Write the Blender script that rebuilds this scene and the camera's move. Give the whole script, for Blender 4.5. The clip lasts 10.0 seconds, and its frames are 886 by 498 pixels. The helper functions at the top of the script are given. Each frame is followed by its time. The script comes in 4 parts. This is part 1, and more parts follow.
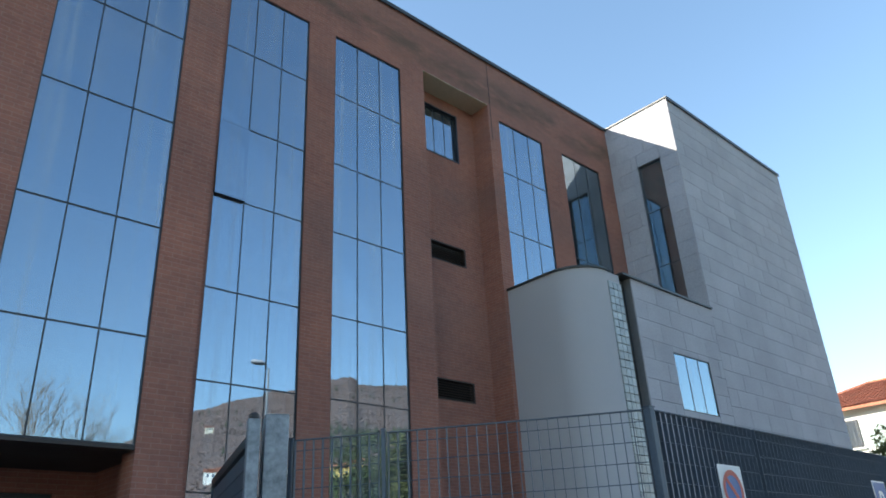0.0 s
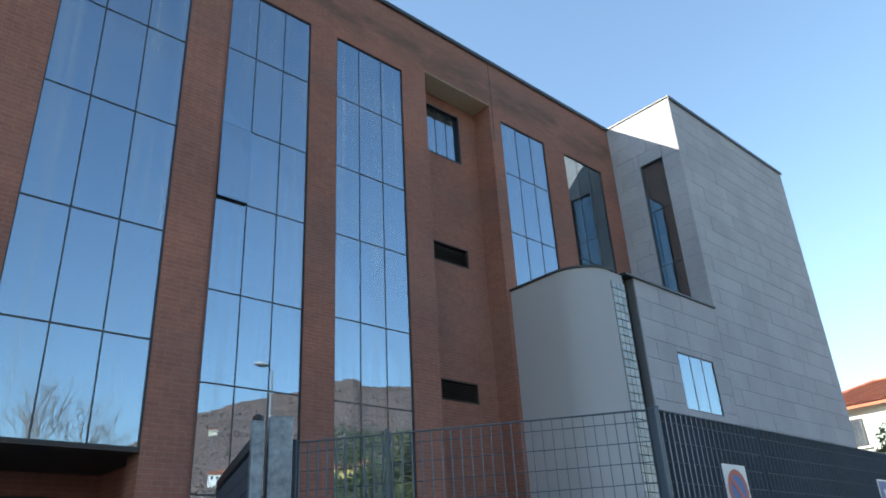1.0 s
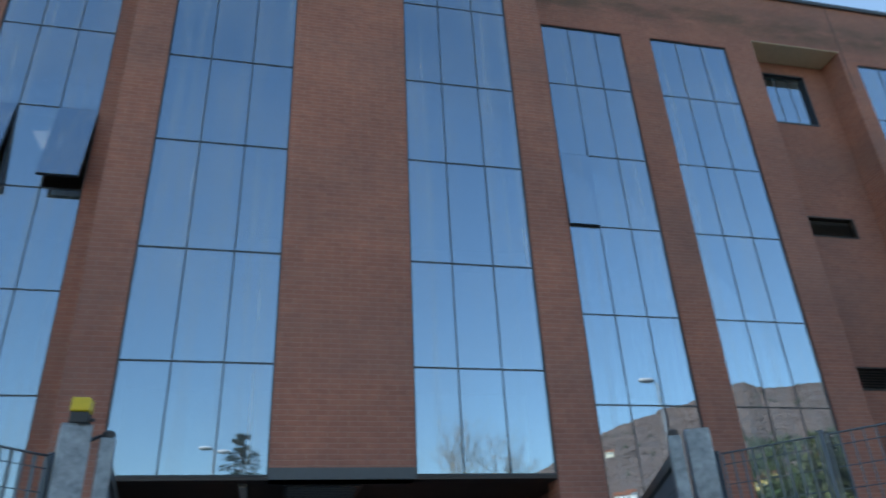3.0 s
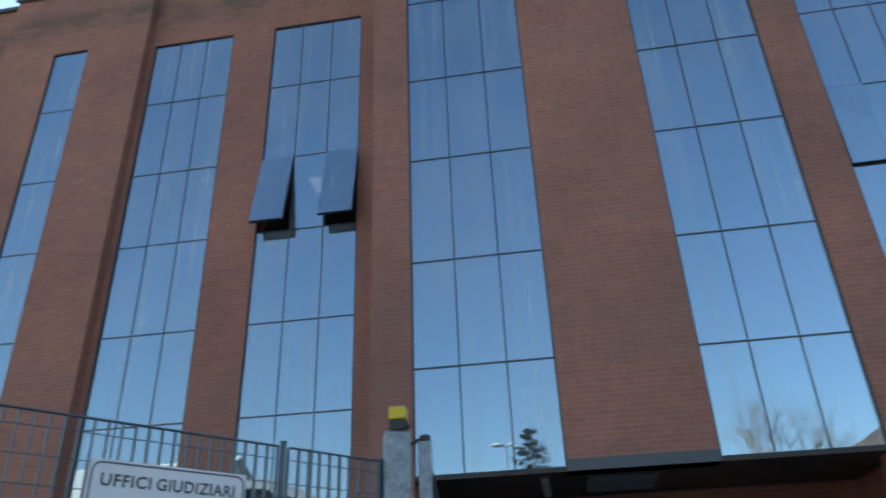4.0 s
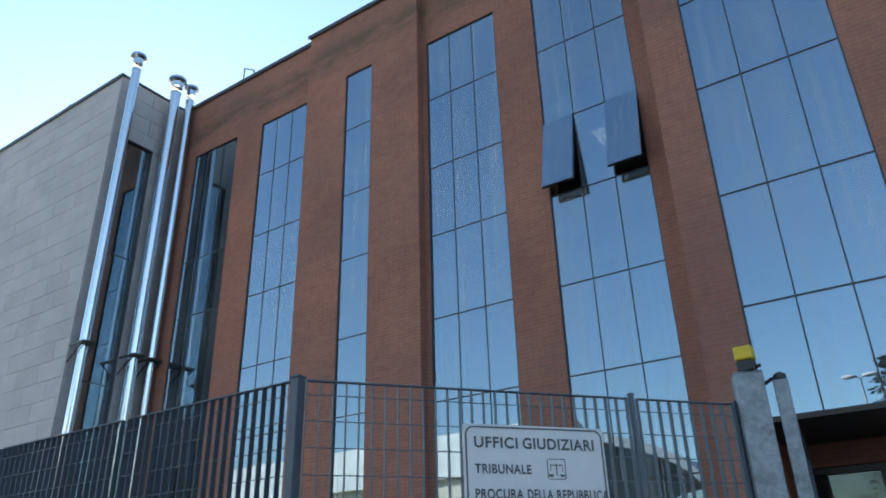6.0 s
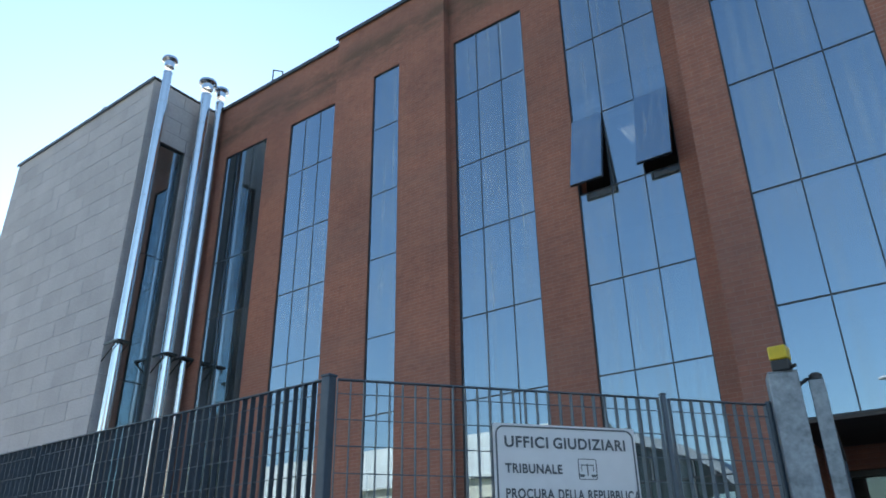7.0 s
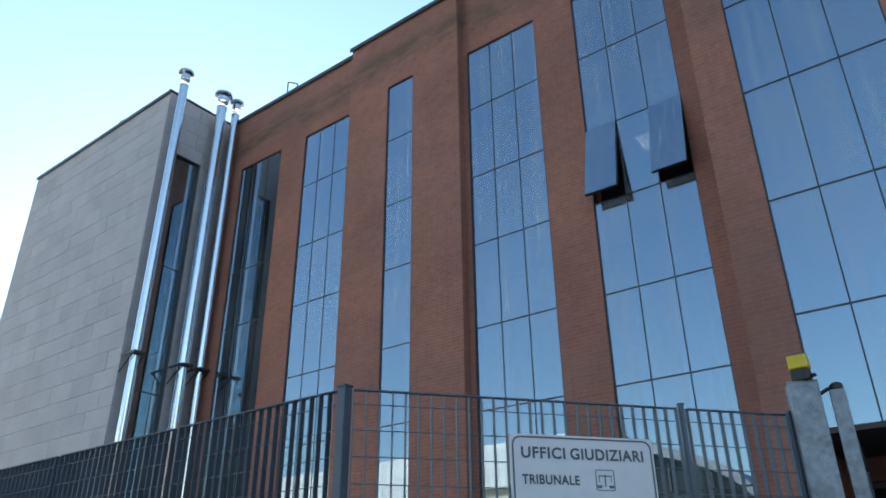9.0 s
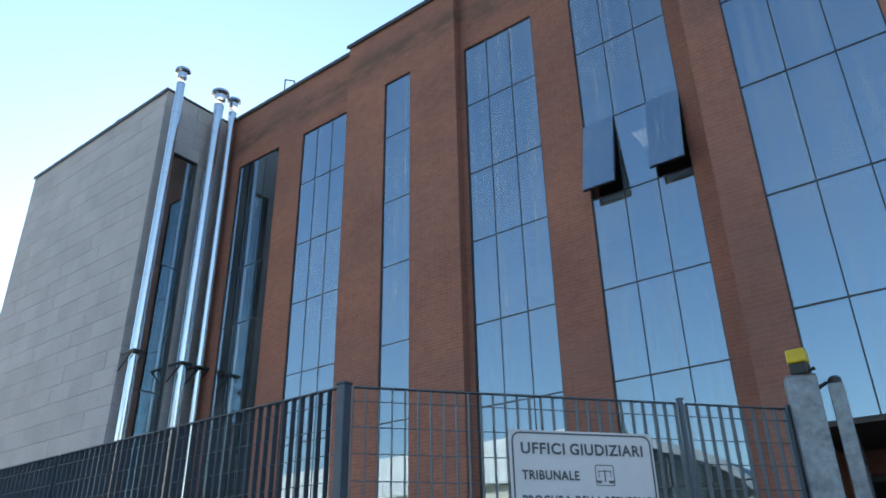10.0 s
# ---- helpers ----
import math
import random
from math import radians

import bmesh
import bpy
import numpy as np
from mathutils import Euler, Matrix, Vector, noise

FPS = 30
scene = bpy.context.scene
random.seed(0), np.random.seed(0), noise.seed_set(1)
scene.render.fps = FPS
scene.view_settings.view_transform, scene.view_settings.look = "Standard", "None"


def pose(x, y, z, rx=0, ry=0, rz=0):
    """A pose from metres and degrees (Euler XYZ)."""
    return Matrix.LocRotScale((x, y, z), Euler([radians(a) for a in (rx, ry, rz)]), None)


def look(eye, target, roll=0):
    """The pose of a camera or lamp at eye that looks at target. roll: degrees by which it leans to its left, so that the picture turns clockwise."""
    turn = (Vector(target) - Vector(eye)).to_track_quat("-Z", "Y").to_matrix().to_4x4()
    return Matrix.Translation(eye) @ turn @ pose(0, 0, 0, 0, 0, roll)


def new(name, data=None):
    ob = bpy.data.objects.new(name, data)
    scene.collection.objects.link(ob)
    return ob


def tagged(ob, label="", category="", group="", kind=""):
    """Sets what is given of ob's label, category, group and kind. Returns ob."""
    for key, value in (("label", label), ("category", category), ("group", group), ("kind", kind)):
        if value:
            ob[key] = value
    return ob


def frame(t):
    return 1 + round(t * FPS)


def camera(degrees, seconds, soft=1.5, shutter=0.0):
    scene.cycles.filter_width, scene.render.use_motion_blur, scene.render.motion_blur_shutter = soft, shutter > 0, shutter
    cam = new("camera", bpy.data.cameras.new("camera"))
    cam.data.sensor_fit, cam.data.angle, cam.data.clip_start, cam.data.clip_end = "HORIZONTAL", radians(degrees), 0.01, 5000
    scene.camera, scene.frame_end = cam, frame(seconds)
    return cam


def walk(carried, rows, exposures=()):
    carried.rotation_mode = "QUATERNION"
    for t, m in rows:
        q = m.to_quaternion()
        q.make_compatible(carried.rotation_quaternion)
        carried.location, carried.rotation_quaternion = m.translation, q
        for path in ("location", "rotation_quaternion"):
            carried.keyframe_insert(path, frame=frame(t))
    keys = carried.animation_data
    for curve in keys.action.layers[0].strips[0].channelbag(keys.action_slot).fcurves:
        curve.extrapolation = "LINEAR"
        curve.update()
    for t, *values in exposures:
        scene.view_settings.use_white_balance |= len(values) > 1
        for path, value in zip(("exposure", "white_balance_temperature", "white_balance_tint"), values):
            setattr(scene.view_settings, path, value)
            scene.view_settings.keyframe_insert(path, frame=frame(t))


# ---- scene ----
cam = camera(62.30, 10.0, 1.75, 0.3)
PATH = [
    (0, pose(0.207, 0.217, 1.600, 114.77, 2.82, -42.45)),
    (0.5, pose(0.206, 0.217, 1.600, 114.73, 2.94, -42.42)),
    (1, pose(0.205, 0.218, 1.600, 114.86, 3.07, -42.11)),
    (1.5, pose(0.194, 0.228, 1.600, 115.26, 3.41, -39.20)),
    (2, pose(0.164, 0.251, 1.600, 116.15, 3.56, -32.17)),
    (2.5, pose(0.122, 0.273, 1.600, 117.12, 3.19, -23.37)),
    (2.7, pose(0.101, 0.282, 1.600, 117.50, 2.93, -19.04)),
    (3.8, pose(-0.029, 0.298, 1.600, 117.77, 2.20, 5.30)),
    (4, pose(-0.050, 0.295, 1.600, 117.92, 1.99, 9.36)),
    (4.5, pose(-0.098, 0.283, 1.600, 117.61, 1.46, 18.57)),
    (5, pose(-0.132, 0.269, 1.600, 116.68, 1.31, 25.63)),
    (5.5, pose(-0.156, 0.256, 1.600, 115.96, 1.39, 30.66)),
    (6, pose(-0.172, 0.245, 1.600, 115.27, 1.44, 34.31)),
    (7.5, pose(-0.182, 0.237, 1.600, 115.49, 0.67, 36.68)),
    (8, pose(-0.184, 0.236, 1.600, 115.70, 0.76, 37.08)),
    (8.5, pose(-0.184, 0.236, 1.600, 115.91, 0.57, 37.15)),
    (9, pose(-0.186, 0.235, 1.600, 116.04, 0.51, 37.47)),
    (9.5, pose(-0.186, 0.235, 1.600, 115.97, 0.64, 37.49)),
    (10, pose(-0.186, 0.235, 1.600, 115.78, 0.92, 37.53)),
]
walk(cam, PATH, [(0.0, 1.37, 6850, 6), (10.0, 1.37, 6850, 6)])

# ---- world and sun ----
SUN = Vector((-1.5, 1.0, 0.87)).normalized()
world = bpy.data.worlds.new("sky")
scene.world = world
world.use_nodes = True
wn = world.node_tree.nodes
sky = wn.new("ShaderNodeTexSky")
sky.sky_type = "NISHITA"
sky.sun_disc = False
sky.sun_elevation = math.asin(SUN.z)
sky.sun_rotation = math.atan2(SUN.x, SUN.y) % (2 * math.pi)
sky.altitude = 200
sky.air_density, sky.dust_density, sky.ozone_density = 1.3, 0.07, 3.0
wn["Background"].inputs[1].default_value = 0.135
world.node_tree.links.new(sky.outputs[0], wn["Background"].inputs[0])
sun_data = bpy.data.lights.new("sun", "SUN")
sun_data.energy, sun_data.angle, sun_data.color = 5.0, radians(0.5), (1.0, 0.95, 0.88)
new("sun", sun_data).matrix_world = look(SUN * 80, (0, 0, 0))


# ---- materials ----
def nodes_of(name):
    m = bpy.data.materials.new(name)
    m.use_nodes = True
    return m, m.node_tree.nodes, m.node_tree.links


def ramp(n, l, source, stops):
    r = n.new("ShaderNodeValToRGB")
    while len(r.color_ramp.elements) < len(stops):
        r.color_ramp.elements.new(0.5)
    for e, (p, c) in zip(r.color_ramp.elements, stops):
        e.position, e.color = p, (*c, 1)
    l.new(source, r.inputs[0])
    return r.outputs[0]


def mix(n, l, fac, a, b, how="MIX"):
    m = n.new("ShaderNodeMix")
    m.data_type, m.blend_type = "RGBA", how
    for sock, v in ((m.inputs[0], fac), (m.inputs[6], a), (m.inputs[7], b)):
        if isinstance(v, (int, float)):
            sock.default_value = v
        elif isinstance(v, tuple):
            sock.default_value = (*v, 1)
        else:
            l.new(v, sock)
    return m.outputs[2]


def coords(n, l, stretch=(1, 1, 1)):
    t = n.new("ShaderNodeNewGeometry")
    m = n.new("ShaderNodeMapping")
    m.inputs[3].default_value = stretch
    l.new(t.outputs["Position"], m.inputs[0])
    return m.outputs[0]


def noise_tex(n, l, vec, scale, detail=4.0, rough=0.55):
    t = n.new("ShaderNodeTexNoise")
    t.inputs["Scale"].default_value, t.inputs["Detail"].default_value, t.inputs["Roughness"].default_value = scale, detail, rough
    l.new(vec, t.inputs["Vector"])
    return t.outputs[0]


def bump(n, l, height, strength, distance, into):
    b = n.new("ShaderNodeBump")
    b.inputs["Strength"].default_value, b.inputs["Distance"].default_value = strength, distance
    l.new(height, b.inputs["Height"])
    l.new(b.outputs[0], into)
    return b


def surface(name, base, rough=0.6, vary=0.25, fine=25.0, broad=1.2, metal=0.0, relief=0.3, depth=0.003, stretch=(1, 1, 1), each=0.0):
    """A plain surface with grain and broad blotches."""
    m, n, l = nodes_of(name)
    p = n["Principled BSDF"]
    vec = coords(n, l, stretch)
    a, b = noise_tex(n, l, vec, fine, 6), noise_tex(n, l, vec, broad, 4)
    dark, light = tuple(c * (1 - vary) for c in base), tuple(min(1, c * (1 + vary)) for c in base)
    c1 = ramp(n, l, a, ((0.3, dark), (0.7, light)))
    c2 = ramp(n, l, b, ((0.3, dark), (0.7, light)))
    col = mix(n, l, 0.5, c1, c2)
    if each:
        info = n.new("ShaderNodeObjectInfo")
        r = ramp(n, l, info.outputs["Random"], ((0, (1 - each,) * 3), (1, (1.0,) * 3)))
        col = mix(n, l, 1.0, col, r, "MULTIPLY")
    l.new(col, p.inputs["Base Color"])
    p.inputs["Metallic"].default_value = metal
    rr = n.new("ShaderNodeMapRange")
    rr.inputs[3].default_value, rr.inputs[4].default_value = rough * 0.85, min(1, rough * 1.15)
    l.new(b, rr.inputs[0])
    l.new(rr.outputs[0], p.inputs["Roughness"])
    if relief:
        bump(n, l, a, relief, depth, p.inputs["Normal"])
    return m


def brick_material(name):
    """Red brick courses with pale joints, damp stains under the coping and pale bloom."""
    m, n, l = nodes_of(name)
    p = n["Principled BSDF"]
    t = n.new("ShaderNodeTexCoord")
    s = n.new("ShaderNodeSeparateXYZ")
    l.new(t.outputs["Object"], s.inputs[0])
    add = n.new("ShaderNodeMath")
    l.new(s.outputs[0], add.inputs[0])
    l.new(s.outputs[1], add.inputs[1])
    cb = n.new("ShaderNodeCombineXYZ")
    l.new(add.outputs[0], cb.inputs[0])
    l.new(s.outputs[2], cb.inputs[1])
    b = n.new("ShaderNodeTexBrick")
    for key, v in (("Scale", 1.0), ("Mortar Size", 0.007), ("Mortar Smooth", 0.25), ("Brick Width", 0.25), ("Row Height", 0.068), ("Bias", 0.0)):
        b.inputs[key].default_value = v
    b.inputs["Color1"].default_value, b.inputs["Color2"].default_value, b.inputs["Mortar"].default_value = (0.33, 0.137, 0.098, 1), (0.285, 0.118, 0.085, 1), (0.335, 0.185, 0.145, 1)
    wob = n.new("ShaderNodeTexNoise")
    wob.inputs["Scale"].default_value = 6.0
    l.new(t.outputs["Object"], wob.inputs["Vector"])
    vm = n.new("ShaderNodeVectorMath")
    vm.operation = "MULTIPLY_ADD"
    l.new(wob.outputs["Color"], vm.inputs[0])
    vm.inputs[1].default_value = (0.02, 0.012, 0.0)
    l.new(cb.outputs[0], vm.inputs[2])
    l.new(vm.outputs[0], b.inputs["Vector"])
    spot = noise_tex(n, l, t.outputs["Object"], 7.0, 5, 0.7)
    mottle = ramp(n, l, spot, ((0.3, (0.86, 0.86, 0.88)), (0.7, (1.14, 1.12, 1.10))))
    broad = noise_tex(n, l, t.outputs["Object"], 0.5, 5)
    tone = ramp(n, l, broad, ((0.3, (0.78, 0.78, 0.80)), (0.7, (1.18, 1.12, 1.05))))
    col = mix(n, l, 1.0, mix(n, l, 1.0, b.outputs[0], mottle, "MULTIPLY"), tone, "MULTIPLY")
    rows = n.new("ShaderNodeMapping")
    rows.inputs[3].default_value = (0.35, 0.35, 5.0)
    l.new(t.outputs["Object"], rows.inputs[0])
    streak = noise_tex(n, l, rows.outputs[0], 1.6, 6, 0.65)
    pale = ramp(n, l, streak, ((0.60, (0, 0, 0)), (0.78, (0.38,) * 3)))
    col = mix(n, l, pale, col, (0.34, 0.17, 0.12))
    storeys = n.new("ShaderNodeMapping")
    storeys.inputs[3].default_value = (0.10, 0.10, 0.75)
    l.new(t.outputs["Object"], storeys.inputs[0])
    worn = ramp(n, l, noise_tex(n, l, storeys.outputs[0], 1.3, 5, 0.6), ((0.46, (0, 0, 0)), (0.66, (0.55,) * 3)))
    col = mix(n, l, worn, col, mix(n, l, 0.5, col, (0.21, 0.135, 0.115)))
    # damp stains: a broken band below the coping
    band = n.new("ShaderNodeMapRange")
    band.inputs[1].default_value, band.inputs[2].default_value = 13.2, 13.6
    l.new(s.outputs[2], band.inputs[0])
    band2 = n.new("ShaderNodeMapRange")
    band2.inputs[1].default_value, band2.inputs[2].default_value = 14.4, 13.95
    l.new(s.outputs[2], band2.inputs[0])
    long = n.new("ShaderNodeMapping")
    long.inputs[3].default_value = (0.5, 0.5, 1.6)
    l.new(t.outputs["Object"], long.inputs[0])
    damp = noise_tex(n, l, long.outputs[0], 1.1, 7, 0.7)
    dr = n.new("ShaderNodeMapRange")
    dr.inputs[1].default_value, dr.inputs[2].default_value, dr.inputs[4].default_value = 0.40, 0.58, 0.78
    l.new(damp, dr.inputs[0])
    f = n.new("ShaderNodeMath")
    f.operation = "MULTIPLY"
    l.new(band.outputs[0], f.inputs[0])
    l.new(band2.outputs[0], f.inputs[1])
    f2 = n.new("ShaderNodeMath")
    f2.operation = "MULTIPLY"
    l.new(f.outputs[0], f2.inputs[0])
    l.new(dr.outputs[0], f2.inputs[1])
    col = mix(n, l, f2.outputs[0], col, (0.115, 0.075, 0.05))
    l.new(col, p.inputs["Base Color"])
    p.inputs["Roughness"].default_value = 0.88
    grain = noise_tex(n, l, t.outputs["Object"], 60, 4)
    inv = n.new("ShaderNodeMath")
    inv.operation = "MULTIPLY_ADD"
    l.new(b.outputs[1], inv.inputs[0])
    inv.inputs[1].default_value = -1.0
    l.new(grain, inv.inputs[2])
    bump(n, l, inv.outputs[0], 0.9, 0.008, p.inputs["Normal"])
    return m


def glass_material(name, tint=(0.302, 0.392, 0.487), see=0.30, dirt=0.11):
    """Sun-control glass: a tinted mirror that lets some light through, with dusty runs."""
    m, n, l = nodes_of(name)
    n.remove(n["Principled BSDF"])
    out = n["Material Output"]
    g, tr, d = n.new("ShaderNodeBsdfGlossy"), n.new("ShaderNodeBsdfTransparent"), n.new("ShaderNodeBsdfDiffuse")
    g.inputs[0].default_value, g.inputs[1].default_value = (*tint, 1), 0.004
    tr.inputs[0].default_value = (0.88, 0.93, 0.94, 1)
    d.inputs[0].default_value = (0.6, 0.62, 0.62, 1)
    fr = n.new("ShaderNodeFresnel")
    fr.inputs[0].default_value = 1.5
    mr = n.new("ShaderNodeMapRange")
    mr.inputs[3].default_value, mr.inputs[4].default_value = 1 - see, 1.0
    l.new(fr.outputs[0], mr.inputs[0])
    m1 = n.new("ShaderNodeMixShader")
    l.new(mr.outputs[0], m1.inputs[0])
    l.new(tr.outputs[0], m1.inputs[1])
    l.new(g.outputs[0], m1.inputs[2])
    geo = n.new("ShaderNodeNewGeometry")
    mp = n.new("ShaderNodeMapping")
    mp.inputs[3].default_value = (5.0, 5.0, 0.12)
    l.new(geo.outputs["Position"], mp.inputs[0])
    vec = mp.outputs[0]
    st = noise_tex(n, l, vec, 2.0, 3, 0.5)
    dr = n.new("ShaderNodeMapRange")
    dr.inputs[1].default_value, dr.inputs[2].default_value, dr.inputs[3].default_value, dr.inputs[4].default_value = 0.48, 0.82, 0.008, dirt * 2.2
    l.new(st, dr.inputs[0])
    haze = noise_tex(n, l, geo.outputs["Position"], 0.7, 2, 0.5)
    hz = n.new("ShaderNodeMapRange")
    hz.inputs[1].default_value, hz.inputs[2].default_value, hz.inputs[3].default_value, hz.inputs[4].default_value = 0.4, 0.75, 0.0, dirt * 0.9
    l.new(haze, hz.inputs[0])
    both = n.new("ShaderNodeMath")
    l.new(dr.outputs[0], both.inputs[0])
    l.new(hz.outputs[0], both.inputs[1])
    m2 = n.new("ShaderNodeMixShader")
    l.new(both.outputs[0], m2.inputs[0])
    l.new(m1.outputs[0], m2.inputs[1])
    l.new(d.outputs[0], m2.inputs[2])
    l.new(m2.outputs[0], out.inputs[0])
    wav = noise_tex(n, l, geo.outputs["Position"], 0.9, 1)
    bump(n, l, wav, 0.05, 0.01, g.inputs["Normal"])
    return m


def glow(name, colour, strength):
    m, n, l = nodes_of(name)
    p = n["Principled BSDF"]
    p.inputs["Base Color"].default_value = (*colour, 1)
    p.inputs["Emission Color"].default_value = (*colour, 1)
    p.inputs["Emission Strength"].default_value = strength
    return m


BRICK = brick_material("brick")
GLASS = glass_material("sun_glass")
GREY_GLASS = glass_material("grey_glass", (0.33, 0.42, 0.48), 0.36, 0.06)
DOOR_GLASS = glass_material("door_glass", (0.12, 0.14, 0.15), 0.65, 0.03)
FRAME = surface("dark_frame", (0.022, 0.025, 0.032), 0.4, 0.2, relief=0.1)
STONE = surface("grey_stone", (0.38, 0.365, 0.39), 0.75, 0.2, 22, 0.8, relief=0.4, depth=0.005, each=0.11)
STONE_BED = surface("stone_joint", (0.13, 0.13, 0.135), 0.9, 0.2)
PLASTER = surface("grey_plaster", (0.39, 0.375, 0.385), 0.8, 0.07, 60, 0.5, relief=0.12, depth=0.002)
COPING = surface("coping_metal", (0.028, 0.03, 0.03), 0.45, 0.2, relief=0.1)
CONCRETE = surface("soffit_concrete", (0.55, 0.45, 0.32), 0.9, 0.15, 20, 1.5)
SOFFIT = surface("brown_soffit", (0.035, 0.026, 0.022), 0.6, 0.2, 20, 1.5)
FASCIA = surface("fascia_metal", (0.06, 0.065, 0.072), 0.45, 0.15)
GALV = surface("galvanised_steel", (0.25, 0.275, 0.30), 0.5, 0.5, 26, 7.0, metal=0.45, relief=0.1)
FENCE = surface("fence_steel", (0.082, 0.105, 0.135), 0.55, 0.18, 30, 2.0, metal=0.35, relief=0.1)
CHROME = surface("flue_steel", (0.60, 0.62, 0.64), 0.13, 0.06, 8, 1.0, metal=1.0, relief=0.05)
LOUVRE = surface("vent_louvre", (0.045, 0.03, 0.024), 0.6, 0.2)
PAINT = surface("room_paint", (0.62, 0.60, 0.56), 0.9, 0.05)
CURTAIN = surface("curtain_cloth", (0.82, 0.81, 0.78), 0.95, 0.06, 40, 3)
SLAB = surface("floor_slab", (0.3, 0.3, 0.3), 0.9, 0.1)
ROOF = surface("roof_gravel", (0.3, 0.3, 0.3), 0.9, 0.2)
ASPHALT = surface("asphalt", (0.05, 0.05, 0.052), 0.9, 0.25, 80, 0.6)
PAVING = surface("paving", (0.26, 0.25, 0.24), 0.9, 0.15, 30, 0.8)
GRASS = surface("ground_cover", (0.07, 0.09, 0.035), 0.95, 0.4, 3, 0.06)
DIFFUSER = surface("lamp_diffuser", (0.52, 0.52, 0.48), 0.5, 0.15, 14, 2.0, relief=0)
ZINC = surface("zinc_vault", (0.27, 0.29, 0.31), 0.55, 0.2, 3, 0.3, metal=0.2)
YELLOW = surface("beacon_yellow", (0.62, 0.43, 0.008), 0.35, 0.12, 30, 6.0, relief=0)
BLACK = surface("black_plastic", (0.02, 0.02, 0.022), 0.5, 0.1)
WHITE = surface("sign_white", (0.62, 0.61, 0.64), 0.45, 0.06, 12, 2.0, relief=0)
LETTER = surface("sign_black", (0.06, 0.068, 0.085), 0.5, 0.1, relief=0)
RED = surface("sign_red", (0.42, 0.06, 0.05), 0.5, 0.1, relief=0)
BLUE = surface("sign_blue", (0.04, 0.09, 0.30), 0.5, 0.1, relief=0)
LAMP = glow("luminaire", (1.0, 0.97, 0.9), 0.75)


# ---- mesh helpers ----
def box(bm, x0, x1, y0, y1, z0, z1):
    v = [bm.verts.new(c) for c in ((x0, y0, z0), (x1, y0, z0), (x1, y1, z0), (x0, y1, z0), (x0, y0, z1), (x1, y0, z1), (x1, y1, z1), (x0, y1, z1))]
    for f in ((3, 2, 1, 0), (4, 5, 6, 7), (0, 1, 5, 4), (1, 2, 6, 5), (2, 3, 7, 6), (3, 0, 4, 7)):
        bm.faces.new([v[i] for i in f])
    return v


def tube(bm, a, b, r0, r1=None, sides=16, caps=True):
    a, b, r1 = Vector(a), Vector(b), r0 if r1 is None else r1
    q = (b - a).to_track_quat("Z", "Y")
    rings = []
    for c, r in ((a, r0), (b, r1)):
        rings.append([bm.verts.new(c + q @ Vector((r * math.cos(2 * math.pi * i / sides), r * math.sin(2 * math.pi * i / sides), 0))) for i in range(sides)])
    for i in range(sides):
        j = (i + 1) % sides
        bm.faces.new((rings[0][i], rings[0][j], rings[1][j], rings[1][i]))
    if caps:
        bm.faces.new(rings[0][::-1])
        bm.faces.new(rings[1])


def mesh_of(name, bm, material, bevel=0.0, smooth=False):
    if bevel:
        bmesh.ops.bevel(bm, geom=list(bm.edges), offset=bevel, segments=1, affect="EDGES")
    me = bpy.data.meshes.new(name)
    bm.normal_update()
    bm.to_mesh(me)
    bm.free()
    me.materials.append(material)
    if smooth:
        for f in me.polygons:
            f.use_smooth = True
        me.set_sharp_from_angle(angle=radians(35))
    return me


def part(name, bm, material, parent=None, label="", bevel=0.0, smooth=False):
    ob = new(name, mesh_of(name, bm, material, bevel, smooth))
    ob.parent = parent
    if label:
        ob["label"] = label
    return ob


def share(name, me, parent, m):
    ob = new(name, me)
    ob.parent = parent
    ob.matrix_basis = m
    return ob


def boxes(*specs):
    bm = bmesh.new()
    for s in specs:
        box(bm, *s)
    return bm


def empty(name, label="", category="", group="", kind="", at=(0, 0, 0)):
    ob = tagged(new(name), label, category, group, kind)
    ob.location = at
    return ob


